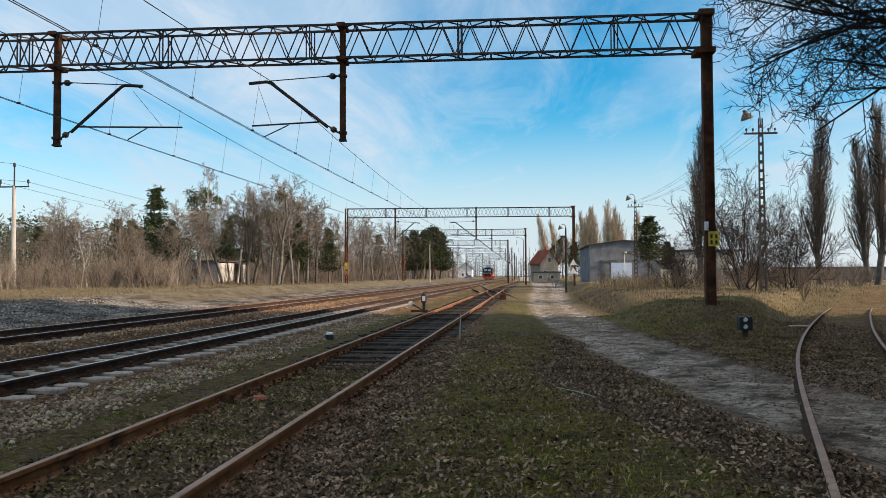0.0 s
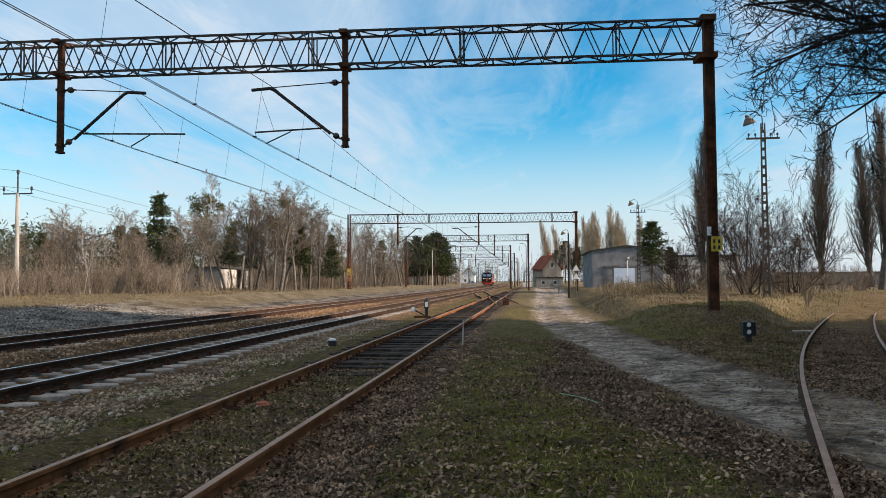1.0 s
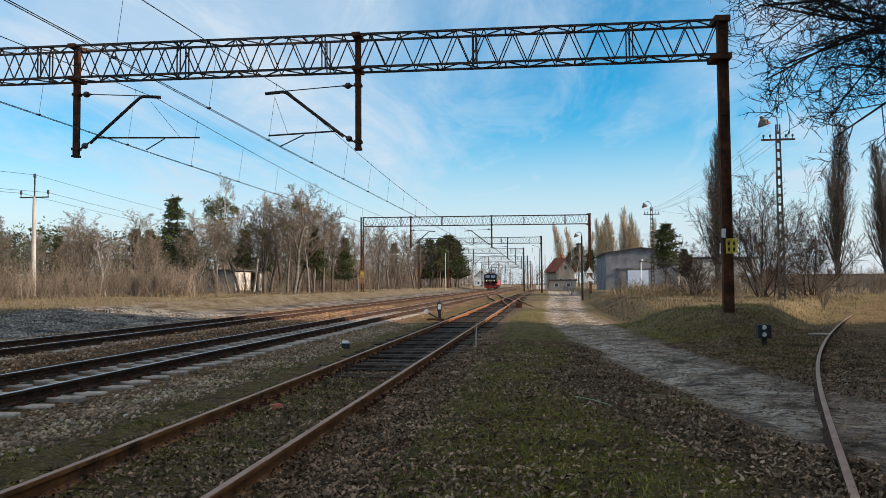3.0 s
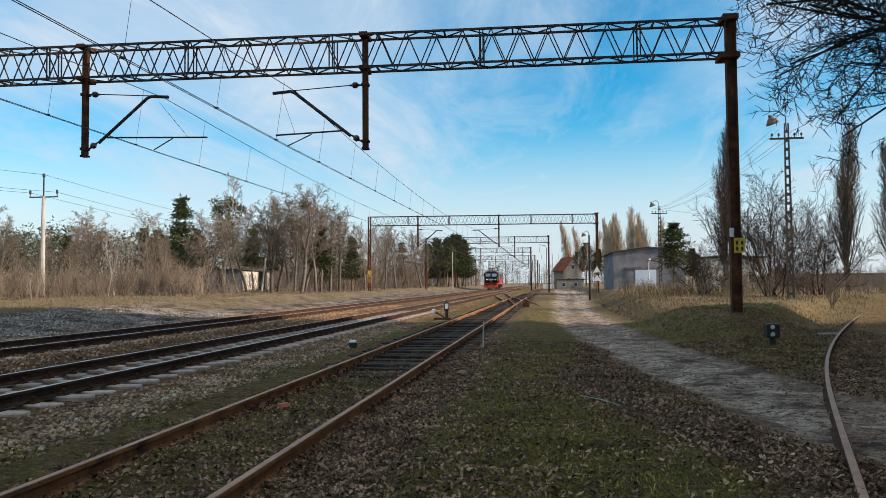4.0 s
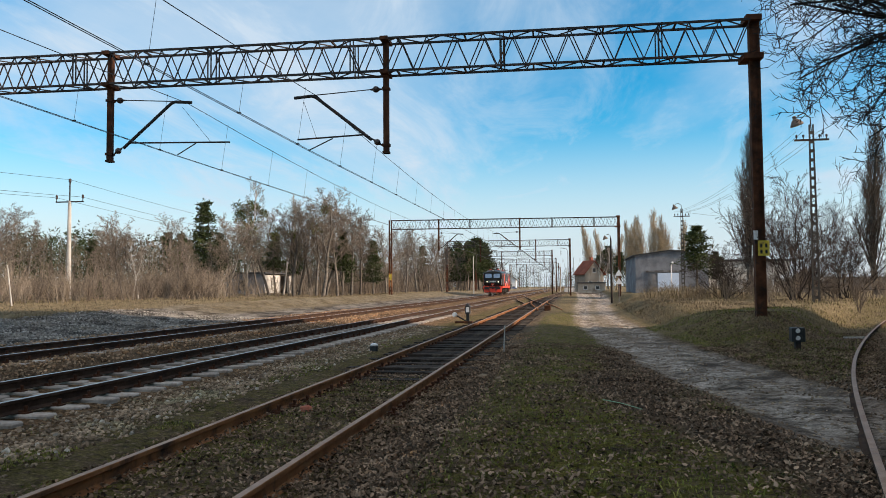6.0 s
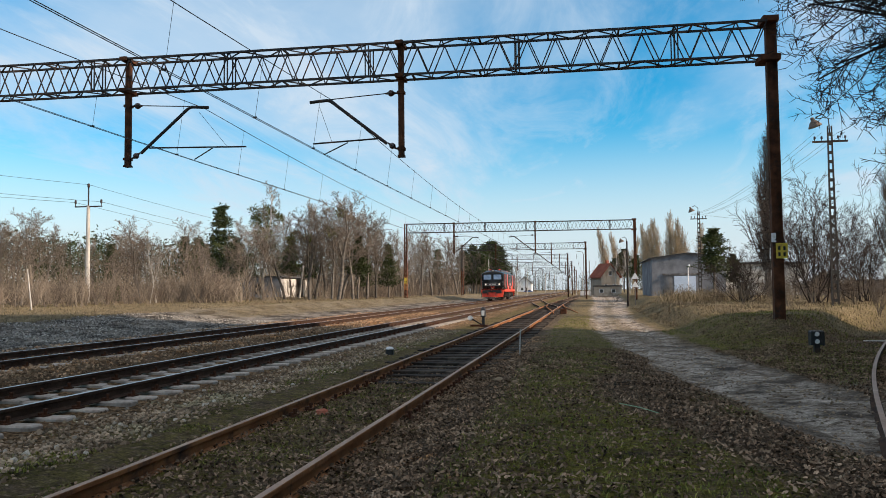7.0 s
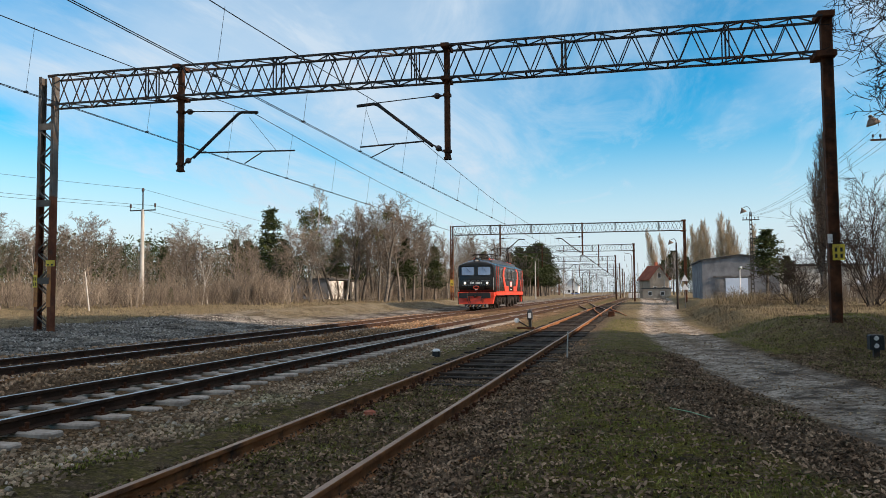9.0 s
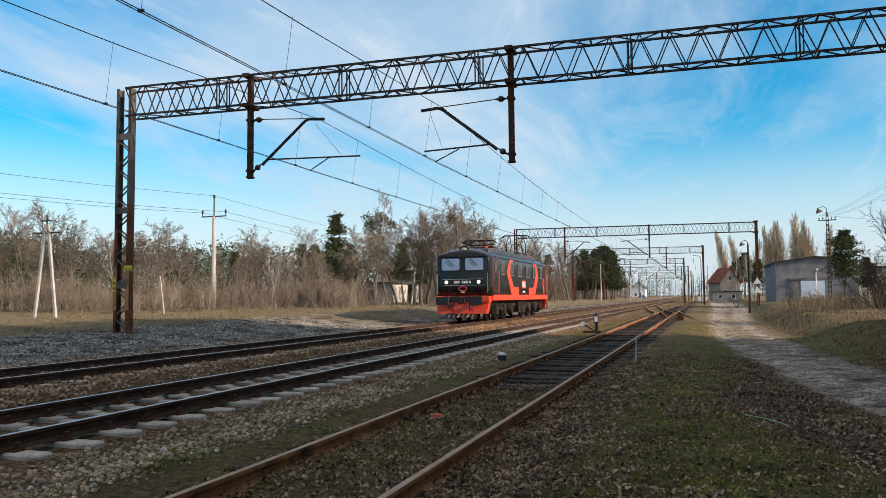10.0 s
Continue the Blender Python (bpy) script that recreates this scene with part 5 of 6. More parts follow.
    for i, (x, y, h) in enumerate([(6.5, 259.9, 20.8), (9.9, 249.8, 17.8), (11.5, 159.6, 13.9), (14.7, 164.3, 14.7), (16.5, 159.1, 15.4), (20.5, 168.8, 15), (13.3, 172, 14.3), (18.6, 158, 12), (11.5, 199.7, 13.2), (17, 150, 11), (22.5, 160, 13), (12.6, 150, 11)]):
        plant(pop[1], x, y, h * 1.04, 15.2, wide=0.9)
    hedge = Geo()
    for i in range(200):
        x, y = rng.uniform(13, 52), rng.uniform(48, 68)
        if abs(x - lerp(y, CURVE) - 0.7) < 2.4:
            continue
        h = rng.uniform(1.0, 2.3)
        m = np.array(pose(x, y, ground_z(x, y), 0, 0, rng.uniform(0, 360)) @ Matrix.Diagonal((h / 2.5, h / 2.5, h / 2.7, 1)))
        hedge.add([tuple(p) for p in (raw[i % 4] @ m[:3, :3].T + m[:3, 3]).tolist()], rawf[i % 4])
    solo("brush_hedge", hedge, TWIG, "low brown brush below the poplars", "brush", "", "stuff")
    plant(bush, 11.9, 43.4, 6.2, 4.6)
    plant(bush, 15.6, 47.5, 4.6, 4.6)
    plant(bush, 9.0, 47.5, 3.2, 4.6)
    plant(pin[1], 12.5, 80.0, 6.8, 9.0, wide=1.45)
    for x, y, h in [(14.8, 82.8, 4.4), (9.5, 200, 11), (7.5, 205, 9), (12, 190, 9)]:
        plant(pin[1], x, y, h, 9.0, wide=1.2)
    for i in range(110):
        y = rng.uniform(36, 92)
        x = rng.uniform(6.6, 15) if i % 4 == 0 else rng.uniform(14, 48)
        if x < 8 and y < 60 or (x < 16 and y > 70):
            continue
        cx = lerp(y, CURVE)
        if abs(x - cx - 0.7) < 2.6:
            continue
        plant(shr[i % 4], x, y, rng.uniform(0.8, 2.2), 2.7)
    for x, y in [(7.4, 62), (8.3, 66), (6.6, 70), (3.7, 100), (9.6, 130), (10.2, 140), (8.8, 150)]:
        plant(shr[1], x, y, 1.3, 2.7)
    for x, y, h in [(8.2, 150, 9), (5.9, 166, 11), (7.6, 176, 10)]:
        plant(bir, x, y, h, 9.4)
    # unseen tall spruces, added beside the viewer to throw shade over the foreground
    for x, y, h in [(20, -14, 23), (24, -7, 24), (19.5, -3, 23), (25, 3, 25), (20.5, 7, 24), (24.5, 12, 25), (20.3, 16, 24), (25, 20.5, 24), (21, 23.5, 22), (30, 8, 25), (31, 18, 25)]:
        plant(spr, x, y, h, 18.0)
    for ob in (*dec, bir, *shr, *pop, bush, *pin, spr):
        for o in (*ob.children_recursive, ob):
            bpy.data.objects.remove(o)


build_trees()


# near-black: the backlit shade of the old tree is put into its colour
TWIGBACKLIT = material("backlit_shade_twigs", (0.014, 0.011, 0.01), (0.03, 0.024, 0.021), 0.6, 0.95, 0, 0.0, 20)


def overhanging_tree():
    """The big bare tree whose limbs hang in from beside the viewer."""
    rng = random.Random(8)
    wood, twigs = Geo(), Geo()
    root = Vector((9.6, 13.0, ground_z(9.6, 13.0) - 0.2))
    crown = root + Vector((-0.2, 0.1, 6.0))
    wood.tube([root, root + Vector((0.05, 0, 1.5)), root + Vector((-0.1, 0.05, 3.8)), crown, crown + Vector((0.5, 0.4, 4.5))], [0.5, 0.36, 0.32, 0.26, 0.08], 10, caps=False)
    spec = dict(DECID, levels=4, fine=3, count=[0, 12, 8, 5], bare=[0.1, 0.22, 0.12, 0.15], angle=[(20, 40), (25, 62), (30, 72), (30, 75)], ratio=[(0.5, 0.6), (0.32, 0.5), (0.35, 0.55), (0.35, 0.6)], thin=[0.5, 0.5, 0.5, 0.6], rise=[0, -0.03, 0.02, 0.03, 0.02], wobble=0.38, least=0.008, taper=[0.3, 0.5, 0.35, 0.2])
    for a, zz, up, ln, r in [(172, 5.2, 0.22, 5.3, 0.085), (185, 5.9, 0.12, 6.0, 0.1), (160, 5.6, 0.3, 5.8, 0.09), (200, 6.0, 0.2, 5.2, 0.08), (176, 4.4, 0.05, 4.8, 0.07), (150, 4.9, 0.06, 4.6, 0.07), (192, 6.0, 0.62, 5.6, 0.1), (166, 6.0, 0.7, 5.8, 0.1), (215, 5.2, 0.3, 4.6, 0.07), (140, 5.8, 0.4, 5, 0.08), (180, 5.6, 0.35, 6.2, 0.1), (195, 4.6, 0.1, 5.2, 0.07), (155, 6.0, 0.5, 6, 0.09), (60, 5.5, 0.6, 4, 0.08), (290, 5.5, 0.6, 4, 0.08)]:
        d = Vector((math.cos(radians(a)), math.sin(radians(a)), up)).normalized()
        r = min(r, 0.085)
        limb(rng, wood, twigs, root + Vector((-0.1, 0.05, zz)), d, ln, r * 0.75, 1, spec)
    for i in range(11):
        a, zz = rng.uniform(145, 212), rng.uniform(4.6, 8.6)
        d = Vector((math.cos(radians(a)), math.sin(radians(a)), rng.uniform(-0.05, 0.45))).normalized()
        limb(rng, wood, twigs, root + Vector((rng.uniform(-0.8, 0.3), 0.1, zz)), d, rng.uniform(4.2, 6.2), rng.uniform(0.04, 0.065), 1, spec)
    ob = thing("old_tree", "big bare old tree, drooping twigs coloured dark for backlight", "tree")
    part("trunk", wood, TWIGBACKLIT, ob, "", True)
    part("crown", twigs, TWIGBACKLIT, ob)


overhanging_tree()


def mistletoe():
    rng = random.Random(4)
    for x, y, z, r in [(-34.6, 76.5, 9.6, 0.55), (-34.3, 76.4, 8.6, 0.6), (-32.7, 76.9, 9.2, 0.5), (-32.0, 77.2, 8.9, 0.35), (-30.6, 78.2, 7.0, 0.5), (-30.0, 78.5, 6.6, 0.45), (-31.0, 78.0, 6.4, 0.4), (-23.9, 70.2, 6.6, 0.5), (-22.5, 68.8, 8.4, 0.4), (-27.3, 73.2, 6.3, 0.45)]:
        g = Geo()
        needle_clump(g, rng, Vector((0, 0, 0)), r, 170, 1.0, size=0.16)
        solo("mistletoe_ball", g, MISTLE, "round dark green mistletoe clump in a bare crown", "mistletoe", "mistletoe", m=pose(x, y, z + 0.6))
    g = Geo()
    for k in range(26):
        z = 6.0 + k * 0.18
        needle_clump(g, rng, Vector((rng.gauss(0, 0.5), rng.gauss(0, 0.5), z)), 0.5, 70, 0.8, size=0.17)
    solo("ivy", g, MISTLE, "olive green ivy covering a birch trunk", "ivy", m=pose(-33.6, 76.6, 0))


mistletoe()


def far_woods():
    rng = random.Random(12)
    g = Geo()
    for i in range(1250):
        if i < 760:
            x, y = rng.uniform(-210, -48), rng.uniform(30, 210)
            if x > -62 and y < 90:
                x -= 25
            h = rng.uniform(5.5, 8.5) + 0.02 * (y - 50)
        else:
            x, y = rng.uniform(-130, 150), rng.uniform(430, 540)
            h = rng.uniform(8, 12.5)
        z = ground_z(x, y)
        g.tube([(x, y, z), (x, y, z + h * 0.8)], [0.14, 0.05], 3, 1, False)
        for k in range(34 if i < 760 else 12):
            s = rng.uniform(0.05, 1)
            r = h * 0.2 * (1.25 - s)
            needle_clump(g, rng, Vector((x + rng.gauss(0, r), y + rng.gauss(0, r), z + h * s)), h * 0.1, 9, 0.5, 0, h * 0.028)
    solo("far_pine_wood", g, [NEEDLE, BARK], "dark green pine wood on the horizon", "wood", "", "stuff")


far_woods()

# ---- buildings ----


def window_in(parent, x, y, z, w, h, mat=None):
    wd = part("window", Geo().box(x - w / 2, y - 0.05, z, x + w / 2, y, z + h), WHITE, parent, "window")
    part("pane", Geo().box(x - w / 2 + 0.07, y - 0.058, z + 0.07, x + w / 2 - 0.07, y - 0.052, z + h - 0.07), SIDEGLASS, wd)


def shed():
    ob = thing("shed", "grey plastered shed with low gable and pale blue door", "shed", pose(7.75, 95, 0.3))
    w, d, e, r = 8.4, 16, 4.85, 5.4
    part("gable_wall", plate([(0, 0), (w, 0), (w, e), (w / 2, r), (0, e)], 0, 0.3), WALLGREY, ob)
    part("side_wall", Geo().box(0, 0.3, 0, 0.3, d, e), WALLGREY, ob)
    part("side_wall", Geo().box(w - 0.3, 0.3, 0, w, d, e), WALLGREY, ob)
    part("back_wall", plate([(0, 0), (w, 0), (w, e), (w / 2, r), (0, e)], d, d + 0.3), WALLGREY, ob)
    for s in (0, 1):
        a, b = ((-0.25, e - 0.04), (w / 2, r)) if s == 0 else ((w / 2, r), (w + 0.25, e - 0.04))
        g = Geo().add([(a[0], -0.2, a[1]), (b[0], -0.2, b[1]), (b[0], d + 0.5, b[1]), (a[0], d + 0.5, a[1]), (a[0], -0.2, a[1] + 0.14), (b[0], -0.2, b[1] + 0.14), (b[0], d + 0.5, b[1] + 0.14), (a[0], d + 0.5, a[1] + 0.14)],
                      [(3, 2, 1, 0), (4, 5, 6, 7), (0, 1, 5, 4), (1, 2, 6, 5), (2, 3, 7, 6), (3, 0, 4, 7)])
        part("roof_slope", g, ROOFDARK, ob)
    part("door", Geo().box(2.55, -0.06, 0.05, 5.0, -0.003, 2.75), BLUEWHITE, ob, "pale blue double door")
    part("door_lintel", Geo().box(1.2, -0.09, 2.85, 5.7, -0.003, 3.05), WALLDARK, ob)
    part("dark_patch", Geo().box(1.4, -0.03, 0.4, 2.45, -0.003, 2.7), WALLDARK, ob, "bricked-up opening")
    lp = Geo().tube([(4.1, -0.4, 0), (4.1, -0.4, 3.6), (4.2, -0.5, 3.85)], 0.06, 8)
    lm = solo("lamp_stick", lp, WHITE, "short white lamp post before the shed", "lamp post", m=pose(7.75, 95, 0.3))
    part("lamp_globe", Geo().lathe([(0.05, 0), (0.16, 0.1), (0.16, 0.2), (0.06, 0.28)], pose(4.22, -0.55, 3.8), 12), WHITE, lm)


def plain_house(name, label, x, y, w, d, e, r, wall, roof_mat, windows, along=True, z=0.2, chim=False):
    ob = thing(name, label, "house", pose(x, y, z))
    if along:
        ol = [(0, 0), (w, 0), (w, e), (w / 2, r), (0, e)]
        part("front_wall", plate(ol, 0, 0.3), wall, ob)
        part("back_wall", plate(ol, d - 0.3, d), wall, ob)
        part("side_wall", Geo().box(0, 0.3, 0, 0.3, d - 0.3, e), wall, ob)
        part("side_wall", Geo().box(w - 0.3, 0.3, 0, w, d - 0.3, e), wall, ob)
        for a, b in (((-0.4, e - 0.2), (w / 2, r)), ((w / 2, r), (w + 0.4, e - 0.2))):
            g = Geo().add([(a[0], -0.4, a[1]), (b[0], -0.4, b[1]), (b[0], d + 0.4, b[1]), (a[0], d + 0.4, a[1]), (a[0], -0.4, a[1] + 0.18), (b[0], -0.4, b[1] + 0.18), (b[0], d + 0.4, b[1] + 0.18), (a[0], d + 0.4, a[1] + 0.18)],
                          [(3, 2, 1, 0), (4, 5, 6, 7), (0, 1, 5, 4), (1, 2, 6, 5), (2, 3, 7, 6), (3, 0, 4, 7)])
            part("roof_slope", g, roof_mat, ob)
    else:
        g = Geo().box(0, 0, 0, w, d, e)
        part("wall", g, wall, ob)
        part("roof", Geo().box(-0.2, -0.2, e, w + 0.2, d + 0.2, e + 0.25), roof_mat, ob)
    for wx, wz, ww, wh in windows:
        window_in(ob, wx, 0, wz, ww, wh)
    if chim:
        part("chimney", Geo().box(w * 0.55, d * 0.4, r - 0.6, w * 0.55 + 0.6, d * 0.4 + 0.6, r + 0.9), REDBRICK, ob)
    return ob


shed()
plain_house("white_store", "low pale plastered store behind a pine", 16.6, 98, 9.5, 8, 4.2, 4.2, WALLWHITE, ROOFDARK, [(2, 1.2, 1, 1), (5, 1.2, 1, 1), (8, 1.2, 1, 1)], False)
plain_house("station_house", "old beige house with a steep red tiled roof", 1.6, 172, 4.6, 4.6, 4.0, 6.9, STUCCO, ROOFRED, [(1.2, 1.2, 0.8, 1.3), (3.4, 1.2, 0.8, 1.3), (2.3, 4.3, 0.8, 1.1)], True, 0.2, True).matrix_world = pose(3.2, 172, 0.2, 0, 0, 28)
plain_house("lean_to", "low beige outbuilding beside the old house", 1.6, 160, 5.4, 8, 1.9, 1.9, STUCCO, ROOFDARK, [(1.4, 0.6, 0.8, 0.8), (3.8, 0.6, 0.8, 0.8)], False)
plain_house("white_cottage", "distant white cottage with a grey roof", -29, 330, 6, 8, 4.2, 6.8, WHITE, ROOFDARK, [(2, 1.2, 1, 1.2), (4, 1.2, 1, 1.2)], True)
plain_house("grey_barn", "long low grey barn behind bushes", 28, 112, 26, 9, 2.1, 2.1, WALLDARK, ROOFDARK, [], False)
plain_house("far_cabin", "small cabin with a pale roof behind the bushes", 24.5, 92, 3, 4, 2.0, 3.2, WALLDARK, WHITE, [], True)


def hut():
    ob = thing("ruined_hut", "small derelict hut, shade-grey in front, painted pale on its sunlit side", "hut", pose(-41.4, 88, 0.85))
    # shaded front and sunlit side are told apart by wall colour
    part("front_wall", Geo().box(0, 0, 0, 5, 0.25, 2.5), WALLGREY, ob, "weathered front wall with its shade put into the grey")
    part("side_wall", Geo().box(4.75, 0.25, 0, 5, 5.2, 2.35), WALLWHITE, ob, "peeling plaster wall with its sunlight painted in as white")
    part("side_wall", Geo().box(4.75, 8.2, 0, 5, 9.0, 2.3), WALLWHITE, ob)
    part("back_wall", Geo().box(0, 9.0, 0, 5, 9.25, 2.4), WALLDARK, ob)
    part("side_wall", Geo().box(0, 0.25, 0, 0.25, 9.0, 2.4), WALLDARK, ob)
    part("roof", Geo().box(-0.2, -0.2, 2.5, 5.2, 9.4, 2.68), ROOFDARK, ob)
    part("dark_opening", Geo().box(1.8, -0.03, 0.5, 2.6, -0.003, 1.7), BLACK, ob)


hut()

# ---- poles and lamps ----


def lattice_post(x, y, top, label, lamp_side, scale=1.0):
    """A concrete ladder post with cross-arm and a hanging bell lamp."""
    z0 = ground_z(x, y)
    ob = thing("street_lamp", label, "street lamp", pose(x, y, z0 - 0.1), "lattice lamp posts")
    h = top - z0
    for s in (-1, 1):
        g = Geo().add([(s * 0.13 - 0.035, -0.06, 0), (s * 0.13 + 0.035, -0.06, 0), (s * 0.13 + 0.035, 0.06, 0), (s * 0.13 - 0.035, 0.06, 0), (s * 0.08 - 0.025, -0.045, h), (s * 0.08 + 0.025, -0.045, h), (s * 0.08 + 0.025, 0.045, h), (s * 0.08 - 0.025, 0.045, h)],
                      [(3, 2, 1, 0), (4, 5, 6, 7), (0, 1, 5, 4), (1, 2, 6, 5), (2, 3, 7, 6), (3, 0, 4, 7)])
        part("post_leg", g, CONCRETE_DARK, ob)
    n = int(h / 0.42)
    for k in range(n):
        z = 0.3 + k * 0.42
        wd = 0.13 - 0.05 * z / h
        part("rung", Geo().box(-wd, -0.045, z, wd, 0.045, z + 0.14), CONCRETE_DARK, ob)
    part("cross_arm", Geo().box(-0.75, -0.05, h - 0.75, 0.75, 0.05, h - 0.67), DARKSTEEL, ob)
    for s in (-0.65, -0.35, 0.35, 0.65):
        part("pin_insulator", Geo().lathe([(0.02, 0), (0.02, 0.08), (0.05, 0.1), (0.05, 0.18), (0.02, 0.22)], pose(s, 0, h - 0.67), 8), PORCELAIN, ob)
    s = lamp_side
    part("lamp_bracket", Geo().tube([(0, 0, h - 0.3), (s * 0.03, 0, h + 0.32), (s * 0.3, 0, h + 0.55), (s * 0.58, 0, h + 0.42)], 0.025, 8), DARKSTEEL, ob)
    part("lamp_shade", Geo().lathe([(0.3, 0), (0.29, 0.06), (0.16, 0.26), (0.09, 0.32), (0.08, 0.44), (0.02, 0.47)], pose(s * 0.6, 0, h - 0.02, 0, s * 18, 0), 16), RUSTYSHADE, ob, "rusty bell-shaped lamp shade")


CONCRETE_DARK = material("weathered_post_concrete", (0.055, 0.048, 0.042), (0.1, 0.088, 0.076), 3, 0.9, 0, 0.3, 30)
RUSTYSHADE = material("rusty_lamp_enamel", (0.1, 0.07, 0.05), (0.17, 0.12, 0.085), 5, 0.6, 0.2, 0.2, 30)
lattice_post(11.05, 37.4, 9.0, "tall dark ladder post lamp beside the bush", -1)
lattice_post(10.5, 75.3, 8.9, "ladder post lamp standing before the grey shed", -1)


def round_post(x, y, h, r0, r1, label, mat, arms=True, lean=0.0):
    ob = thing("utility_pole", label, "utility pole", pose(x, y, ground_z(x, y) - 0.1, 0, lean, 0), "utility poles")
    part("pole", Geo().tube([(0, 0, 0), (0, 0, h)], [r0, r1], 10), mat, ob)
    if arms:
        part("top_spike", Geo().tube([(0, 0, h - 0.2), (0, 0, h + 1.5)], 0.05, 8), DARKSTEEL, ob)
        part("cross_arm", Geo().box(-1.1, -0.05, h - 0.1, 1.1, 0.05, h - 0.02), DARKSTEEL, ob)
        for s in (-1.05, 1.05):
            part("pin_insulator", Geo().lathe([(0.03, 0), (0.03, 0.2), (0.08, 0.24), (0.08, 0.45), (0.03, 0.5)], pose(s, 0, h - 0.05), 8), PORCELAIN, ob)
        part("pin_insulator", Geo().lathe([(0.06, 0), (0.1, 0.06), (0.1, 0.25), (0.03, 0.3)], pose(0, 0, h + 1.35), 8), PORCELAIN, ob)
    return ob


round_post(-35.9, 50.6, 7.2, 0.19, 0.12, "pale round concrete pole with a steel cross-arm", CONCRETE)
ob = round_post(3.6, 69.9, 5.9, 0.1, 0.07, "dark wooden lamp pole by the dirt road", DARKBARK, False)
part("lamp_bracket", Geo().tube([(0, 0, 5.7), (-0.03, 0, 6.1), (-0.2, 0, 6.25), (-0.42, 0, 6.15)], 0.025, 8), DARKSTEEL, ob)
part("lamp_shade", Geo().lathe([(0.24, 0), (0.23, 0.05), (0.13, 0.2), (0.07, 0.26), (0.02, 0.36)], pose(-0.45, 0, 5.8, 0, -18, 0), 14), RUSTYSHADE, ob, "rusty bell-shaped lamp shade")
ob = round_post(-0.4, 150, 8.4, 0.1, 0.07, "slim grey lamp pole with a bent arm", GREYSTEEL, False)
part("bent_arm", Geo().tube([(0, 0, 8.3), (-0.3, 0, 8.8), (-1.4, 0, 9.0)], 0.05, 6), GREYSTEEL, ob)
for x, y, h in [(-17.5, 140, 7), (-16.8, 190, 7), (0.8, 175, 8), (-3, 235, 8.5), (-18, 240, 8), (-15.5, 300, 8), (2.5, 260, 8), (-1.5, 330, 9), (-6, 350, 9), (-14, 350, 9), (-5.4, 280, 6.5)]:
    round_post(x, y, h, 0.11, 0.07, "distant pale grey mast beside the line", CONCRETE, False)
round_post(-28.6, 35.8, 2.3, 0.04, 0.03, "thin leaning pale post in dry grass", CONCRETE, False, -8)


def a_pole():
    ob = thing("braced_pole", "twin-legged concrete power pole braced like an A", "utility pole", pose(-33.2, 32.0, ground_z(-33.2, 32.0) - 0.1))
    for s in (-1, 1):
        g = Geo()
        g.bar((s * 0.72, 0, 0), (s * 0.07, 0, 5.0), 0.13, 0.12)
        part("leg", g, CONCRETE, ob)
    part("tie", Geo().bar((-0.3, 0, 4.6), (0.3, 0, 4.6), 0.12, 0.1), CONCRETE, ob)
    part("cross_arm", Geo().box(-0.9, -0.05, 4.5, 0.9, 0.05, 4.57), DARKSTEEL, ob)
    part("top_arm", Geo().box(-0.35, -0.05, 5.15, 0.35, 0.05, 5.21), DARKSTEEL, ob)
    part("spike", Geo().tube([(0, 0, 4.9), (0, 0, 5.5)], 0.04, 6), DARKSTEEL, ob)


a_pole()


def sagging(name, a, b, sag, r, label):
    pts = [Vector(a).lerp(Vector(b), i / 16) - Vector((0, 0, sag * 4 * (i / 16) * (1 - i / 16))) for i in range(17)]
    solo(name, Geo().tube(pts, r, 4), WIRE, label, "wire", "pole wires")


for dx, z in ((-1.05, 8.3), (1.05, 8.3), (0, 9.6)):
    sagging("power_line", (-35.9 + dx, 50.6, z), (-31 + dx, 150, z), 1.6, 0.012, "thin power line hung between poles")
    sagging("power_line", (-35.9 + dx, 50.6, z), (-46 + dx, 0.0, z + 0.3), 0.7, 0.012, "thin power line hung between poles")
for dx in (-0.65, -0.35, 0.35, 0.65):
    sagging("lamp_wire", (11.05 + dx, 37.4, 8.6), (10.5 + dx, 75.3, 8.5), 0.6, 0.008, "thin wire between the lamp posts")
sagging("lamp_wire", (10.5, 75.3, 8.5), (30, 90, 9), 0.5, 0.01, "thin wire between the lamp posts")

# ---- trackside things ----


def dwarf_signal():
    ob = thing("shunting_signal", "low black box signal with two white lights on the grass", "railway signal", pose(5.24, 19.26, ground_z(5.24, 19.26) + 0.1))
    part("housing", Geo().box(-0.15, -0.13, 0.1, 0.15, 0.13, 0.43, cham=0.02), BLACK, ob)
    part("foot", Geo().box(-0.06, -0.06, -0.2, 0.06, 0.06, 0.13), DARKSTEEL, ob)
    for z in (0.19, 0.36):
        part("lens_disc", Geo().lathe([(0.055, 0), (0.05, 0.02), (0.0, 0.024)], pose(-0.02, -0.13, z, 90), 14), WHITE, ob, "white round lens")
        part("lens_hood", Geo().tube([(-0.02 + 0.075 * math.cos(radians(a)), -0.2, z + 0.075 * math.sin(radians(a))) for a in range(0, 181, 30)], 0.012, 4), BLACK, ob)


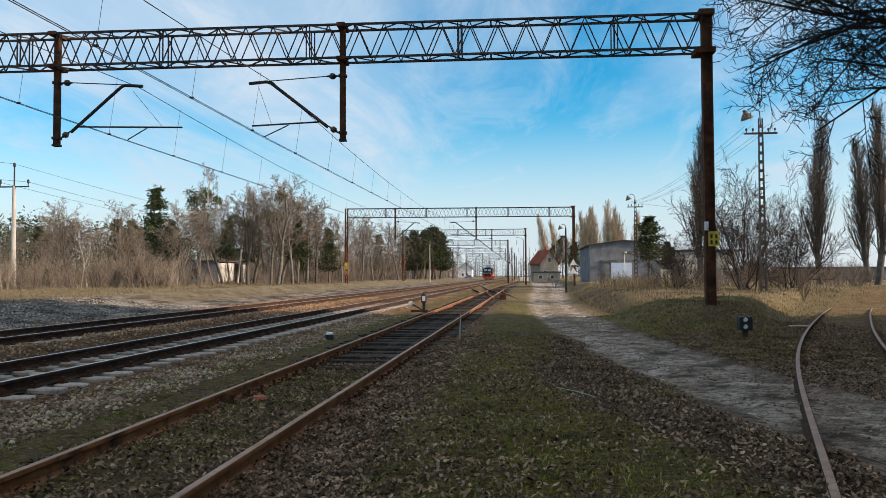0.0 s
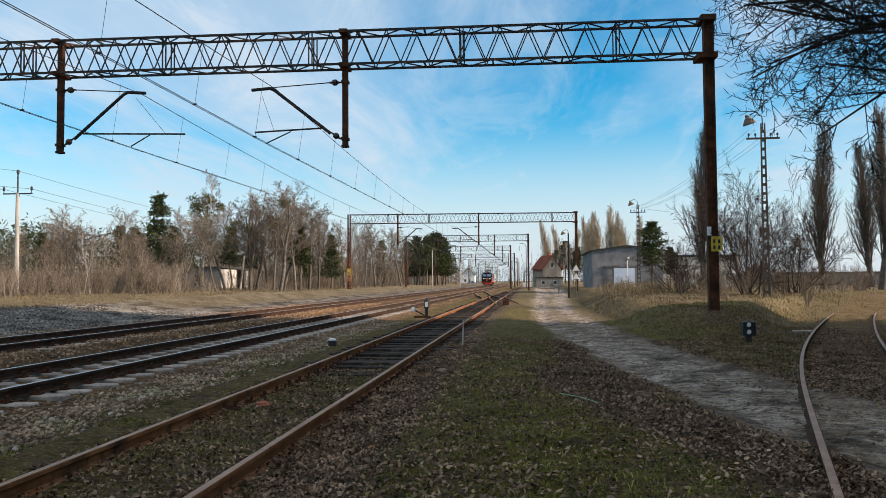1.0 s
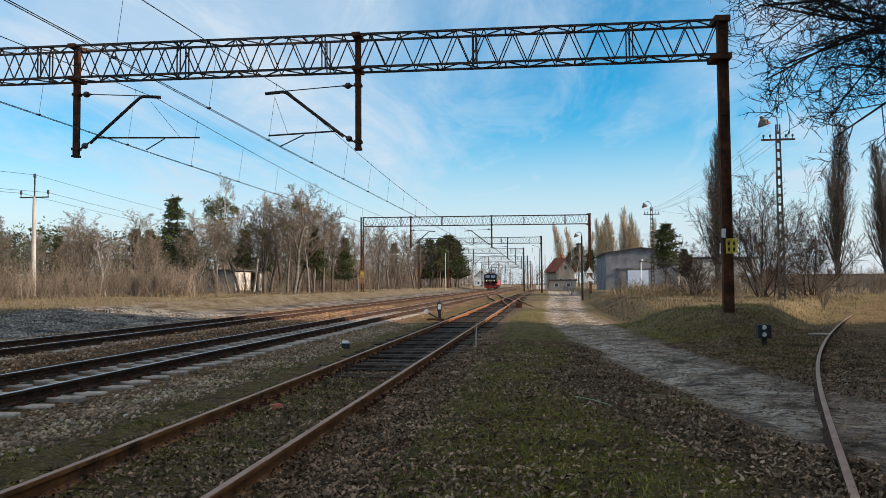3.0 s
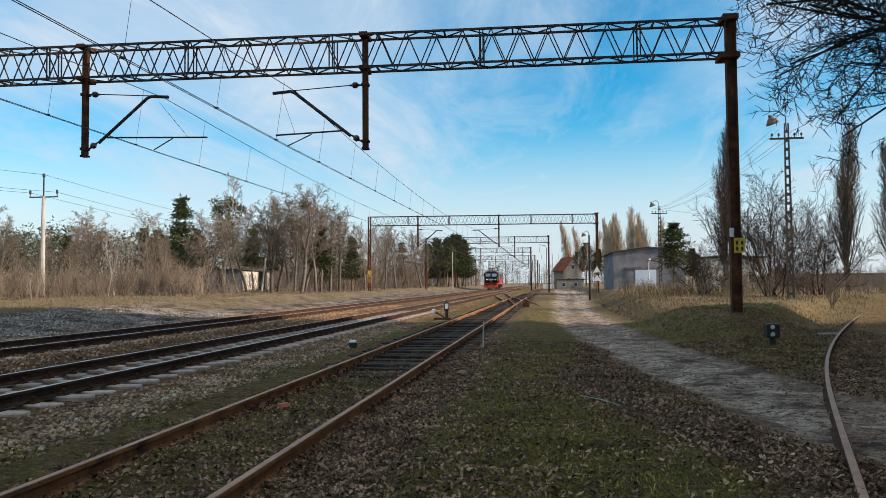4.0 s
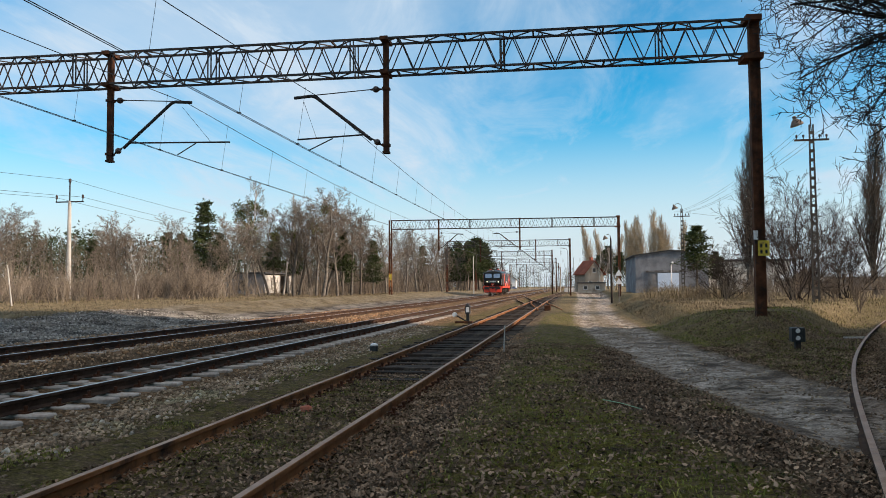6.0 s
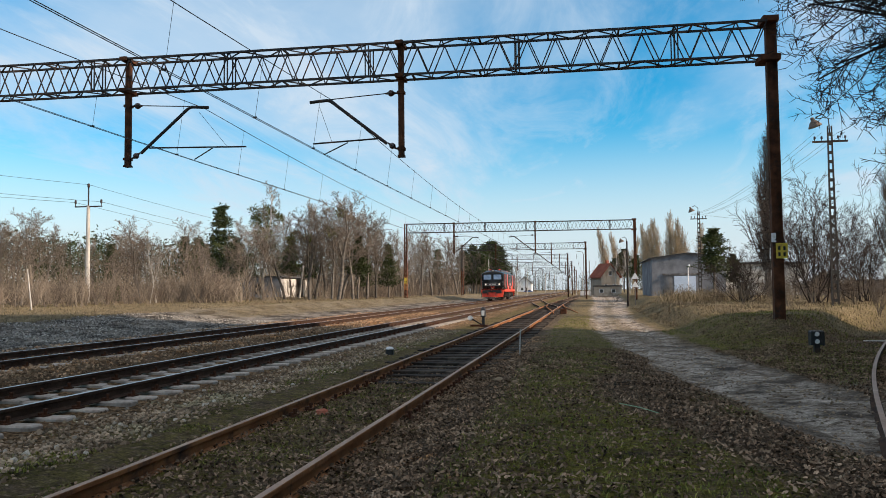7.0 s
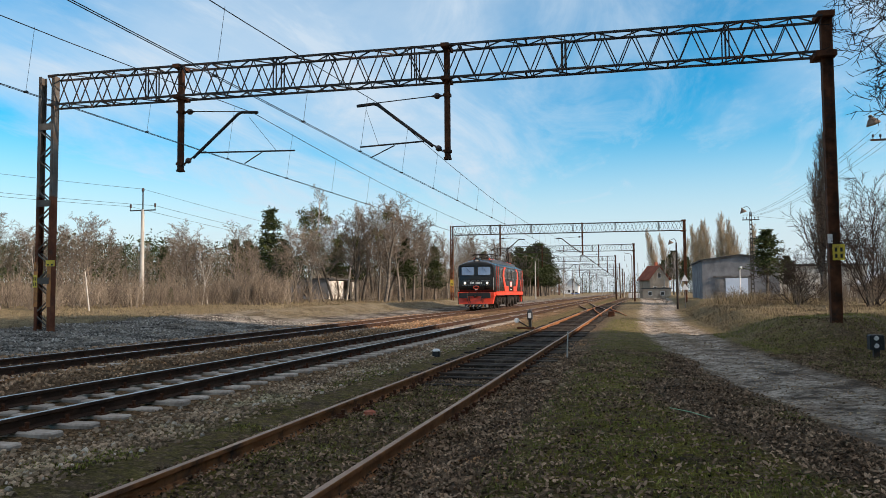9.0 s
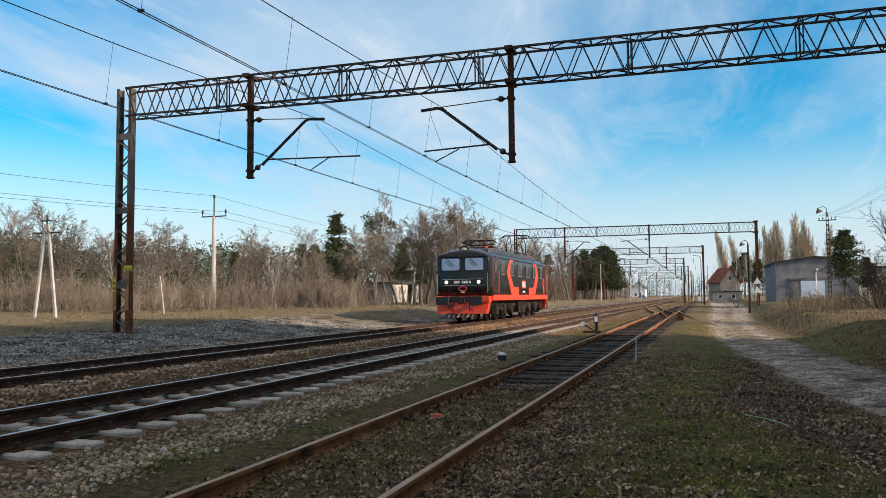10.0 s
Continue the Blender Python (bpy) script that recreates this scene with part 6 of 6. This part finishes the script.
def point_lever():
    ob = thing("point_lever", "black and white points lantern with a weighted lever", "point lever", pose(-4.4, 33.1, ground_z(-4.4, 33.1)))
    part("stand", Geo().box(-0.06, -0.06, 0, 0.06, 0.06, 0.5), BLACK, ob)
    part("lantern", Geo().box(-0.11, -0.11, 0.42, 0.11, 0.11, 0.78, cham=0.03), BLACK, ob)
    part("lantern_face", Geo().box(-0.065, -0.12, 0.49, 0.065, -0.112, 0.71), WHITE, ob, "white lantern face")
    part("cap", Geo().lathe([(0.1, 0), (0.06, 0.06), (0.02, 0.1)], pose(0, 0, 0.78), 10), BLACK, ob)
    lv = part("lever", Geo().tube([(-0.05, 0, 0.08), (-0.5, 0, 0.35)], 0.03, 6), DARKSTEEL, ob)
    part("weight", Geo().lathe([(0.1, 0), (0.11, 0.03), (0.11, 0.1), (0.09, 0.13)], pose(-0.58, 0.08, 0.38, 90), 14), WHITE, lv, "white-edged round counterweight")
    part("crank_box", Geo().box(-0.55, -0.15, -0.02, 0.2, 0.15, 0.1), RUST, ob)


dwarf_signal()
point_lever()
solo("marker_stake", Geo().tube([(0, 0, -0.1), (0.03, 0, 0.62)], [0.02, 0.016], 6), CONCRETE, "short pale wooden stake by the siding", "stake", m=pose(-1.6, 18.5, ground_z(-1.6, 18.5)))
ob = thing("marker_stone", "white-topped concrete marker stone in the moss", "marker", pose(-4.77, 18.4, ground_z(-4.77, 18.4)))
part("stone_shaft", Geo().box(-0.09, -0.07, -0.1, 0.09, 0.07, 0.14, cham=0.02), BLACK, ob)
part("stone_cap", Geo().lathe([(0.09, 0), (0.1, 0.02), (0.08, 0.05), (0.04, 0.065)], pose(0, 0, 0.13), 10), WHITE, ob)
ob = thing("stop_block", "small rusty stop block at the end of a stub track", "stop block", pose(-1.46, 49.6, 0))
part("block", Geo().box(-0.2, -0.12, -0.05, 0.2, 0.12, 0.34, cham=0.03), RUST, ob)
ob = thing("warning_signs", "two white triangular road signs on a post", "road sign", pose(4.0, 65.9, ground_z(4, 65.9)))
part("sign_post", Geo().tube([(0, 0, -0.1), (0, 0, 2.9)], 0.035, 8), GREYSTEEL, ob)
for z in (1.5, 2.2):
    part("sign_plate", plate([(-0.3, z), (0.3, z), (0, z + 0.52)], -0.05, -0.035), WHITE, ob)
ob = thing("white_barrier", "low white concrete barrier across the track end", "barrier", pose(-8, 182, 0.2))
part("barrier_wall", Geo().box(6.6, 0, 0, 14, 0.4, 1.0, cham=0.05), WHITE, ob)
ob = thing("parked_car", "distant small blue car near a white cottage", "car", pose(-23.5, 318, 0.3))
part("car_body", Geo().box(-1.8, -0.8, 0.3, 1.8, 0.8, 0.9, cham=0.15), material("blue_car_paint", (0.06, 0.12, 0.25), (0.08, 0.15, 0.3), 2, 0.3), ob)
part("car_cabin", Geo().box(-1.0, -0.7, 0.9, 1.0, 0.7, 1.4, cham=0.2), SIDEGLASS, ob)
for x in (-1.1, 1.1):
    part("wheel", Geo().lathe([(0.3, 0), (0.3, 0.2)], pose(x, -0.8, 0.0, 90) @ pose(0, 0.3, 0), 12), BLACK, ob)
solo("green_stick", Geo().tube([(0.38, 9.97, 0.12), (0.6, 9.6, 0.13), (0.8, 9.24, 0.12)], [0.006, 0.006, 0.004], 6), material("green_twig", (0.2, 0.33, 0.2), (0.28, 0.4, 0.26), 5, 0.8), "thin pale green stick on the moss", "stick")

# ---- loose cover: stones, leaves, grass ----


def stones(name, zone, n, size, label, mat, seed, lift=0.0):
    rng = np.random.default_rng(seed)
    corners = np.array([(-1, -1, -1), (1, -1, -1), (1, 1, -1), (-1, 1, -1), (-0.7, -0.7, 1), (0.7, -0.7, 1), (0.7, 0.7, 1), (-0.7, 0.7, 1)])
    quads = [(3, 2, 1, 0), (4, 5, 6, 7), (0, 1, 5, 4), (1, 2, 6, 5), (2, 3, 7, 6), (3, 0, 4, 7)]
    vs, fs = [], []
    while len(fs) < n * 6:
        x, y = zone(rng)
        s = size * rng.uniform(0.5, 1.35)
        c = corners * rng.uniform(0.55, 1.0, (8, 3)) * (s, s * rng.uniform(0.6, 1), s * rng.uniform(0.45, 0.9)) * 0.5
        r = np.array(Euler((rng.uniform(-0.6, 0.6), rng.uniform(-0.6, 0.6), rng.uniform(0, 6.28))).to_matrix())
        k = len(vs)
        vs += (c @ r.T + (x, y, ground_z(x, y) + s * 0.12 + lift)).tolist()
        fs += [tuple(i + k for i in f) for f in quads]
    g = Geo()
    g.v, g.f, g.m = vs, fs, [0] * len(fs)
    solo(name, g, mat, label, "stones", "", "stuff")


def near_y(rng, a, b, p=2.0):
    """More pieces near the viewer than far off."""
    return a + (b - a) * rng.random() ** p


def mid_bed(rng):
    s = 1 if rng.random() < 0.7 else -1
    return MID_X + s * rng.uniform(0.82, 2.15), near_y(rng, 4.5, 46, 1.7)


def mid_inner(rng):
    return MID_X + rng.uniform(-0.66, 0.66), near_y(rng, 4.5, 46, 1.6)


def far_bed(rng):
    return FAR_X + rng.uniform(-2.6, 2.3), near_y(rng, 8, 50, 1.5)


def shoulder(rng):
    return rng.triangular(-6.2, -5.4, -4.6), near_y(rng, 4.0, 30, 1.7)


def bank(rng):
    return rng.uniform(-20.5, -13.6), near_y(rng, 12, 34, 1.1)


def siding_edge(rng):
    return rng.triangular(-2.3, -1.9, -0.9), near_y(rng, 3.4, 26, 1.6)


STONEPALE = material("pale_ballast", (0.35, 0.29, 0.225), (0.5, 0.435, 0.35), 1.5, 0.95, 0, 0.3, 60, island=0.35)
STONEASH = material("ashen_bank_gravel", (0.13, 0.115, 0.098), (0.36, 0.325, 0.28), 1.2, 0.95, 0, 0.3, 60, (0.06, 0.052, 0.044), 0.7, island=0.6)
STONEGREY = material("grey_bank_stone", (0.15, 0.1, 0.064), (0.39, 0.28, 0.185), 1.2, 0.95, 0, 0.3, 60, (0.3, 0.25, 0.15), 0.8, island=0.6)
# darker brown stones for the bed inside the gauge
STONEDARK = material("dark_ballast", (0.04, 0.026, 0.017), (0.115, 0.074, 0.047), 1.5, 0.95, 0, 0.3, 60, island=0.4)
stones("oily_ballast", mid_inner, 9000, 0.05, "dark brown ballast between the running rails", STONEDARK, 8, -0.05)
stones("ballast_stones", mid_bed, 19000, 0.05, "brown and rust-coloured ballast stones between sleepers", STONE, 1, -0.03)
stones("ballast_stones", far_bed, 16000, 0.055, "brown and rust-coloured ballast stones round the far track", STONE, 2, 0.02)
stones("shoulder_stones", shoulder, 8000, 0.05, "mixed grey and pale stones on the ballast shoulder", STONEGREY, 3)
stones("pale_stones", shoulder, 260, 0.06, "scattered pale stones on the ballast shoulder", STONEPALE, 4)
stones("bank_stones", bank, 13000, 0.07, "ashen grey gravel and clods on the bank", STONEASH, 5)
stones("siding_stones", siding_edge, 3600, 0.035, "small dark stones along the siding", STONE, 6)


def road_bits(rng):
    y = near_y(rng, 7, 40, 1.4)
    return lerp(y, ROAD) + rng.uniform(-1.3, 1.3), y


stones("road_gravel", road_bits, 2600, 0.035, "small loose gravel on the dirt road", STONEGREY, 7)


def blades(name, spots, label, mat, seed, width, lean=0.5):
    """Blades: (x, y, height) each, in one mesh."""
    rng = np.random.default_rng(seed)
    vs, fs = [], []
    for x, y, h in spots:
        z = ground_z(x, y) - 0.01
        a, l = rng.uniform(0, 6.28), rng.uniform(0.1, lean) * h * 1.4
        dx, dy = math.cos(a), math.sin(a)
        w = width * rng.uniform(0.6, 1.3)
        k = len(vs)
        vs += [(x - dy * w, y + dx * w, z), (x + dy * w, y - dx * w, z), (x + dx * l * 0.35 + dy * w * 0.7, y + dy * l * 0.35 - dx * w * 0.7, z + h * 0.6), (x + dx * l * 0.35 - dy * w * 0.7, y + dy * l * 0.35 + dx * w * 0.7, z + h * 0.6), (x + dx * l, y + dy * l, z + h * rng.uniform(0.75, 1))]
        fs += [(k, k + 1, k + 2, k + 3), (k + 3, k + 2, k + 4)]
    g = Geo()
    g.v, g.f, g.m = vs, fs, [0] * len(fs)
    solo(name, g, mat, label, "grass", "", "stuff")


def patchy(x, y, s=0.6, seed=0.0):
    return noise.noise((x * s, y * s, seed)) + 0.5 * noise.noise((x * s * 3, y * s * 3, seed))


def cover():
    rng = np.random.default_rng(9)
    green, dry, leaves = [], [], []
    while len(green) < 42000:
        k = rng.random()
        if k < 0.5:
            x, y = rng.uniform(-1.6, 3.2), near_y(rng, 3.4, 44, 1.9)
            ok = leafy(x, y) < rng.uniform(-0.3, 0.15) and road_at(x, y) < 0.2
            h = rng.uniform(0.02, 0.055)
        elif k < 0.75:
            x, y = rng.triangular(-6.0, -4.9, -4.0), near_y(rng, 4.5, 30, 1.5)
            ok = patchy(x, y, 0.9, 4) > 0.3
            h = rng.uniform(0.02, 0.05)
        elif k < 0.85:
            x, y = SIDE_X + rng.uniform(-0.7, 0.7), near_y(rng, 3.5, 16, 1.2)
            ok = patchy(x, y, 0.8, 5) > 0.15
            h = rng.uniform(0.02, 0.05)
        else:
            y = rng.uniform(13, 30)
            x = lerp(y, ROAD) + rng.uniform(1.2, 6.5)
            ok = patchy(x, y, 0.5, 6) > -0.1 and abs(x - lerp(y, CURVE) - 0.7) > 1.4
            h = rng.uniform(0.04, 0.1)
        if ok:
            green.append((x, y, h))
    while len(dry) < 42000:
        k = rng.random()
        if k < 0.5:
            y = rng.uniform(17.5, 60)
            x = lerp(y, ROAD) + 1.8 + rng.random() ** 1.3 * 14
            cx = lerp(y, CURVE)
            ok = patchy(x, y, 0.4, 7) > -0.25 and abs(x - cx - 0.7) > 1.7
            h = rng.uniform(0.03, 0.12) * (1 + 0.7 * ease(24, 38, y))
        elif k < 0.9:
            y = rng.uniform(20, 100)
            x = -20.0 - rng.random() ** 1.5 * 13
            ok = patchy(x, y, 0.35, 8) > -0.25
            h = rng.uniform(0.05, 0.2)
        else:
            x, y = rng.uniform(-19, -15.5), rng.uniform(20, 70)
            ok = patchy(x, y, 0.5, 9) > 0.25
            h = rng.uniform(0.04, 0.12)
        if ok:
            dry.append((x, y, h))
    for _ in range(7000):
        y = rng.uniform(22, 60)
        x = lerp(y, CURVE) + 0.7 + rng.choice((-1, 1)) * rng.uniform(0.3, 4.5)
        if patchy(x, y, 0.5, 6) > -0.2:
            (green if rng.random() < 0.5 else dry).append((x, y, rng.uniform(0.04, 0.14)))
    for _ in range(3600):
        y = rng.uniform(50, 64)
        x = rng.triangular(4.8, 7.5, 13)
        dry.append((x, y, rng.uniform(0.35, 1.15)))
    blades("green_grass", green, "short green grass in mossy patches", GREENGRASS, 21, 0.006, 0.9)
    blades("dry_grass", dry, "dry straw-coloured grass on mound and bank", DRYGRASS, 22, 0.008, 1.1)
    vs, fs = [], []
    n = 0
    while n < 95000:
        kk = rng.random()
        if kk < 0.12:
            x, y = SIDE_X + rng.uniform(-1.2, 1.2), near_y(rng, 3.2, 22, 1.4)
            ok = True
        elif kk < 0.8:
            x, y = rng.uniform(-2.3, 6.5), near_y(rng, 3.2, 20, 1.5)
            ok = leafy(x, y) > rng.uniform(-0.8, 0.4) and road_at(x, y) < 0.35
        else:
            x, y = rng.uniform(3.5, 9.5), near_y(rng, 6, 26, 1.2)
            ok = road_at(x, y) < 0.3
        if not ok:
            continue
        n += 1
        s = rng.uniform(0.01, 0.03)
        e = Euler((rng.uniform(-0.9, 0.9), rng.uniform(-0.9, 0.9), rng.uniform(0, 6.28))).to_matrix()
        b = rng.uniform(-0.35, 0.5) * s
        o = Vector((x, y, ground_z(x, y) + 0.012 + rng.uniform(0, 0.02)))
        k = len(vs)
        vs += [tuple(o + e @ Vector(p)) for p in ((-s, 0, 0), (-s * 0.3, -s * 0.55, b), (s * 0.6, -s * 0.4, b), (s * 1.1, 0, 0), (s * 0.6, s * 0.4, b), (-s * 0.3, s * 0.55, b))]
        fs += [(k, k + 1, k + 2, k + 3), (k, k + 3, k + 4, k + 5)]
    g = Geo()
    g.v, g.f, g.m = vs, fs, [0] * len(fs)
    solo("fallen_leaves", g, LEAF, "curled brown fallen leaves over moss and soil", "leaves", "", "stuff")


cover()


def lump(name, x, y, s, mat, label, category, seed, group=""):
    rng = random.Random(seed)
    g = Geo()
    prof = [(s * 0.55, 0), (s * 0.62, s * 0.2), (s * 0.5, s * 0.45), (s * 0.22, s * 0.58)]
    g.lathe(prof, None, 9)
    g.v = [(a * rng.uniform(0.75, 1.2) * 1.3, b * rng.uniform(0.75, 1.2), c * rng.uniform(0.8, 1.1)) for a, b, c in g.v]
    solo(name, g, mat, label, category, group, m=pose(x, y, ground_z(x, y) - 0.02 * s, 0, 0, rng.uniform(0, 360)))


solo("metal_scrap", Geo().box(-0.22, -0.1, 0.0, 0.18, 0.1, 0.09, cham=0.02).tube([(-0.18, 0, 0.05), (-0.24, 0.02, 0.3)], 0.04, 6), WHITE, "pale metal switch fitting beside the curved rail", "rail fitting", m=pose(7.55, 16.2, ground_z(7.55, 16.2)))
solo("pale_board", Geo().box(-0.35, -0.07, 0, 0.35, 0.07, 0.05, cham=0.01), CONCRETE, "pale board end beside the curved rail", "board", m=pose(8.0, 23.6, ground_z(8.0, 23.6), 0, 0, 10))
lump("red_brick_chunk", -3.42, 9.68, 0.13, REDBRICK, "broken red brick lying between siding rails", "brick", 1)
for i, (x, y, s) in enumerate([(-3.5, 8.2, 0.07), (-3.1, 8.1, 0.08), (-2.7, 9.9, 0.06), (-3.6, 7.2, 0.09), (-2.6, 6.9, 0.06), (-4.6, 12.5, 0.1), (-5.3, 9.0, 0.12), (-5.0, 7.6, 0.1), (-4.3, 8.6, 0.07), (-1.2, 8.0, 0.14), (-1.3, 7.6, 0.12), (-1.5, 15.2, 0.16), (-1.2, 14.6, 0.14), (-1.6, 16.6, 0.18), (-1.5, 13.2, 0.2), (-1.2, 12.8, 0.14)]):
    lump("pale_stone", x, y, s * 0.55, STONEGREY, "loose pale stone in the moss", "stone", 10 + i, "loose pale stones")


def motions():
    """The locomotive rolls towards the viewer along the far track; its wheels turn."""
    front, speed = 37.4, 19.8
    walk(LOCO, [(t, pose(FAR_X, front + speed * (10.0 - t), FAR_Z)) for t in (0.0, 2.5, 5.0, 7.5, 10.0)])
    step = 1 / 15
    for w, a in WHEELS:
        walk(w, [(k * step, pose(0, a, 0.6, math.degrees(speed * k * step / 0.6))) for k in range(151)])


motions()
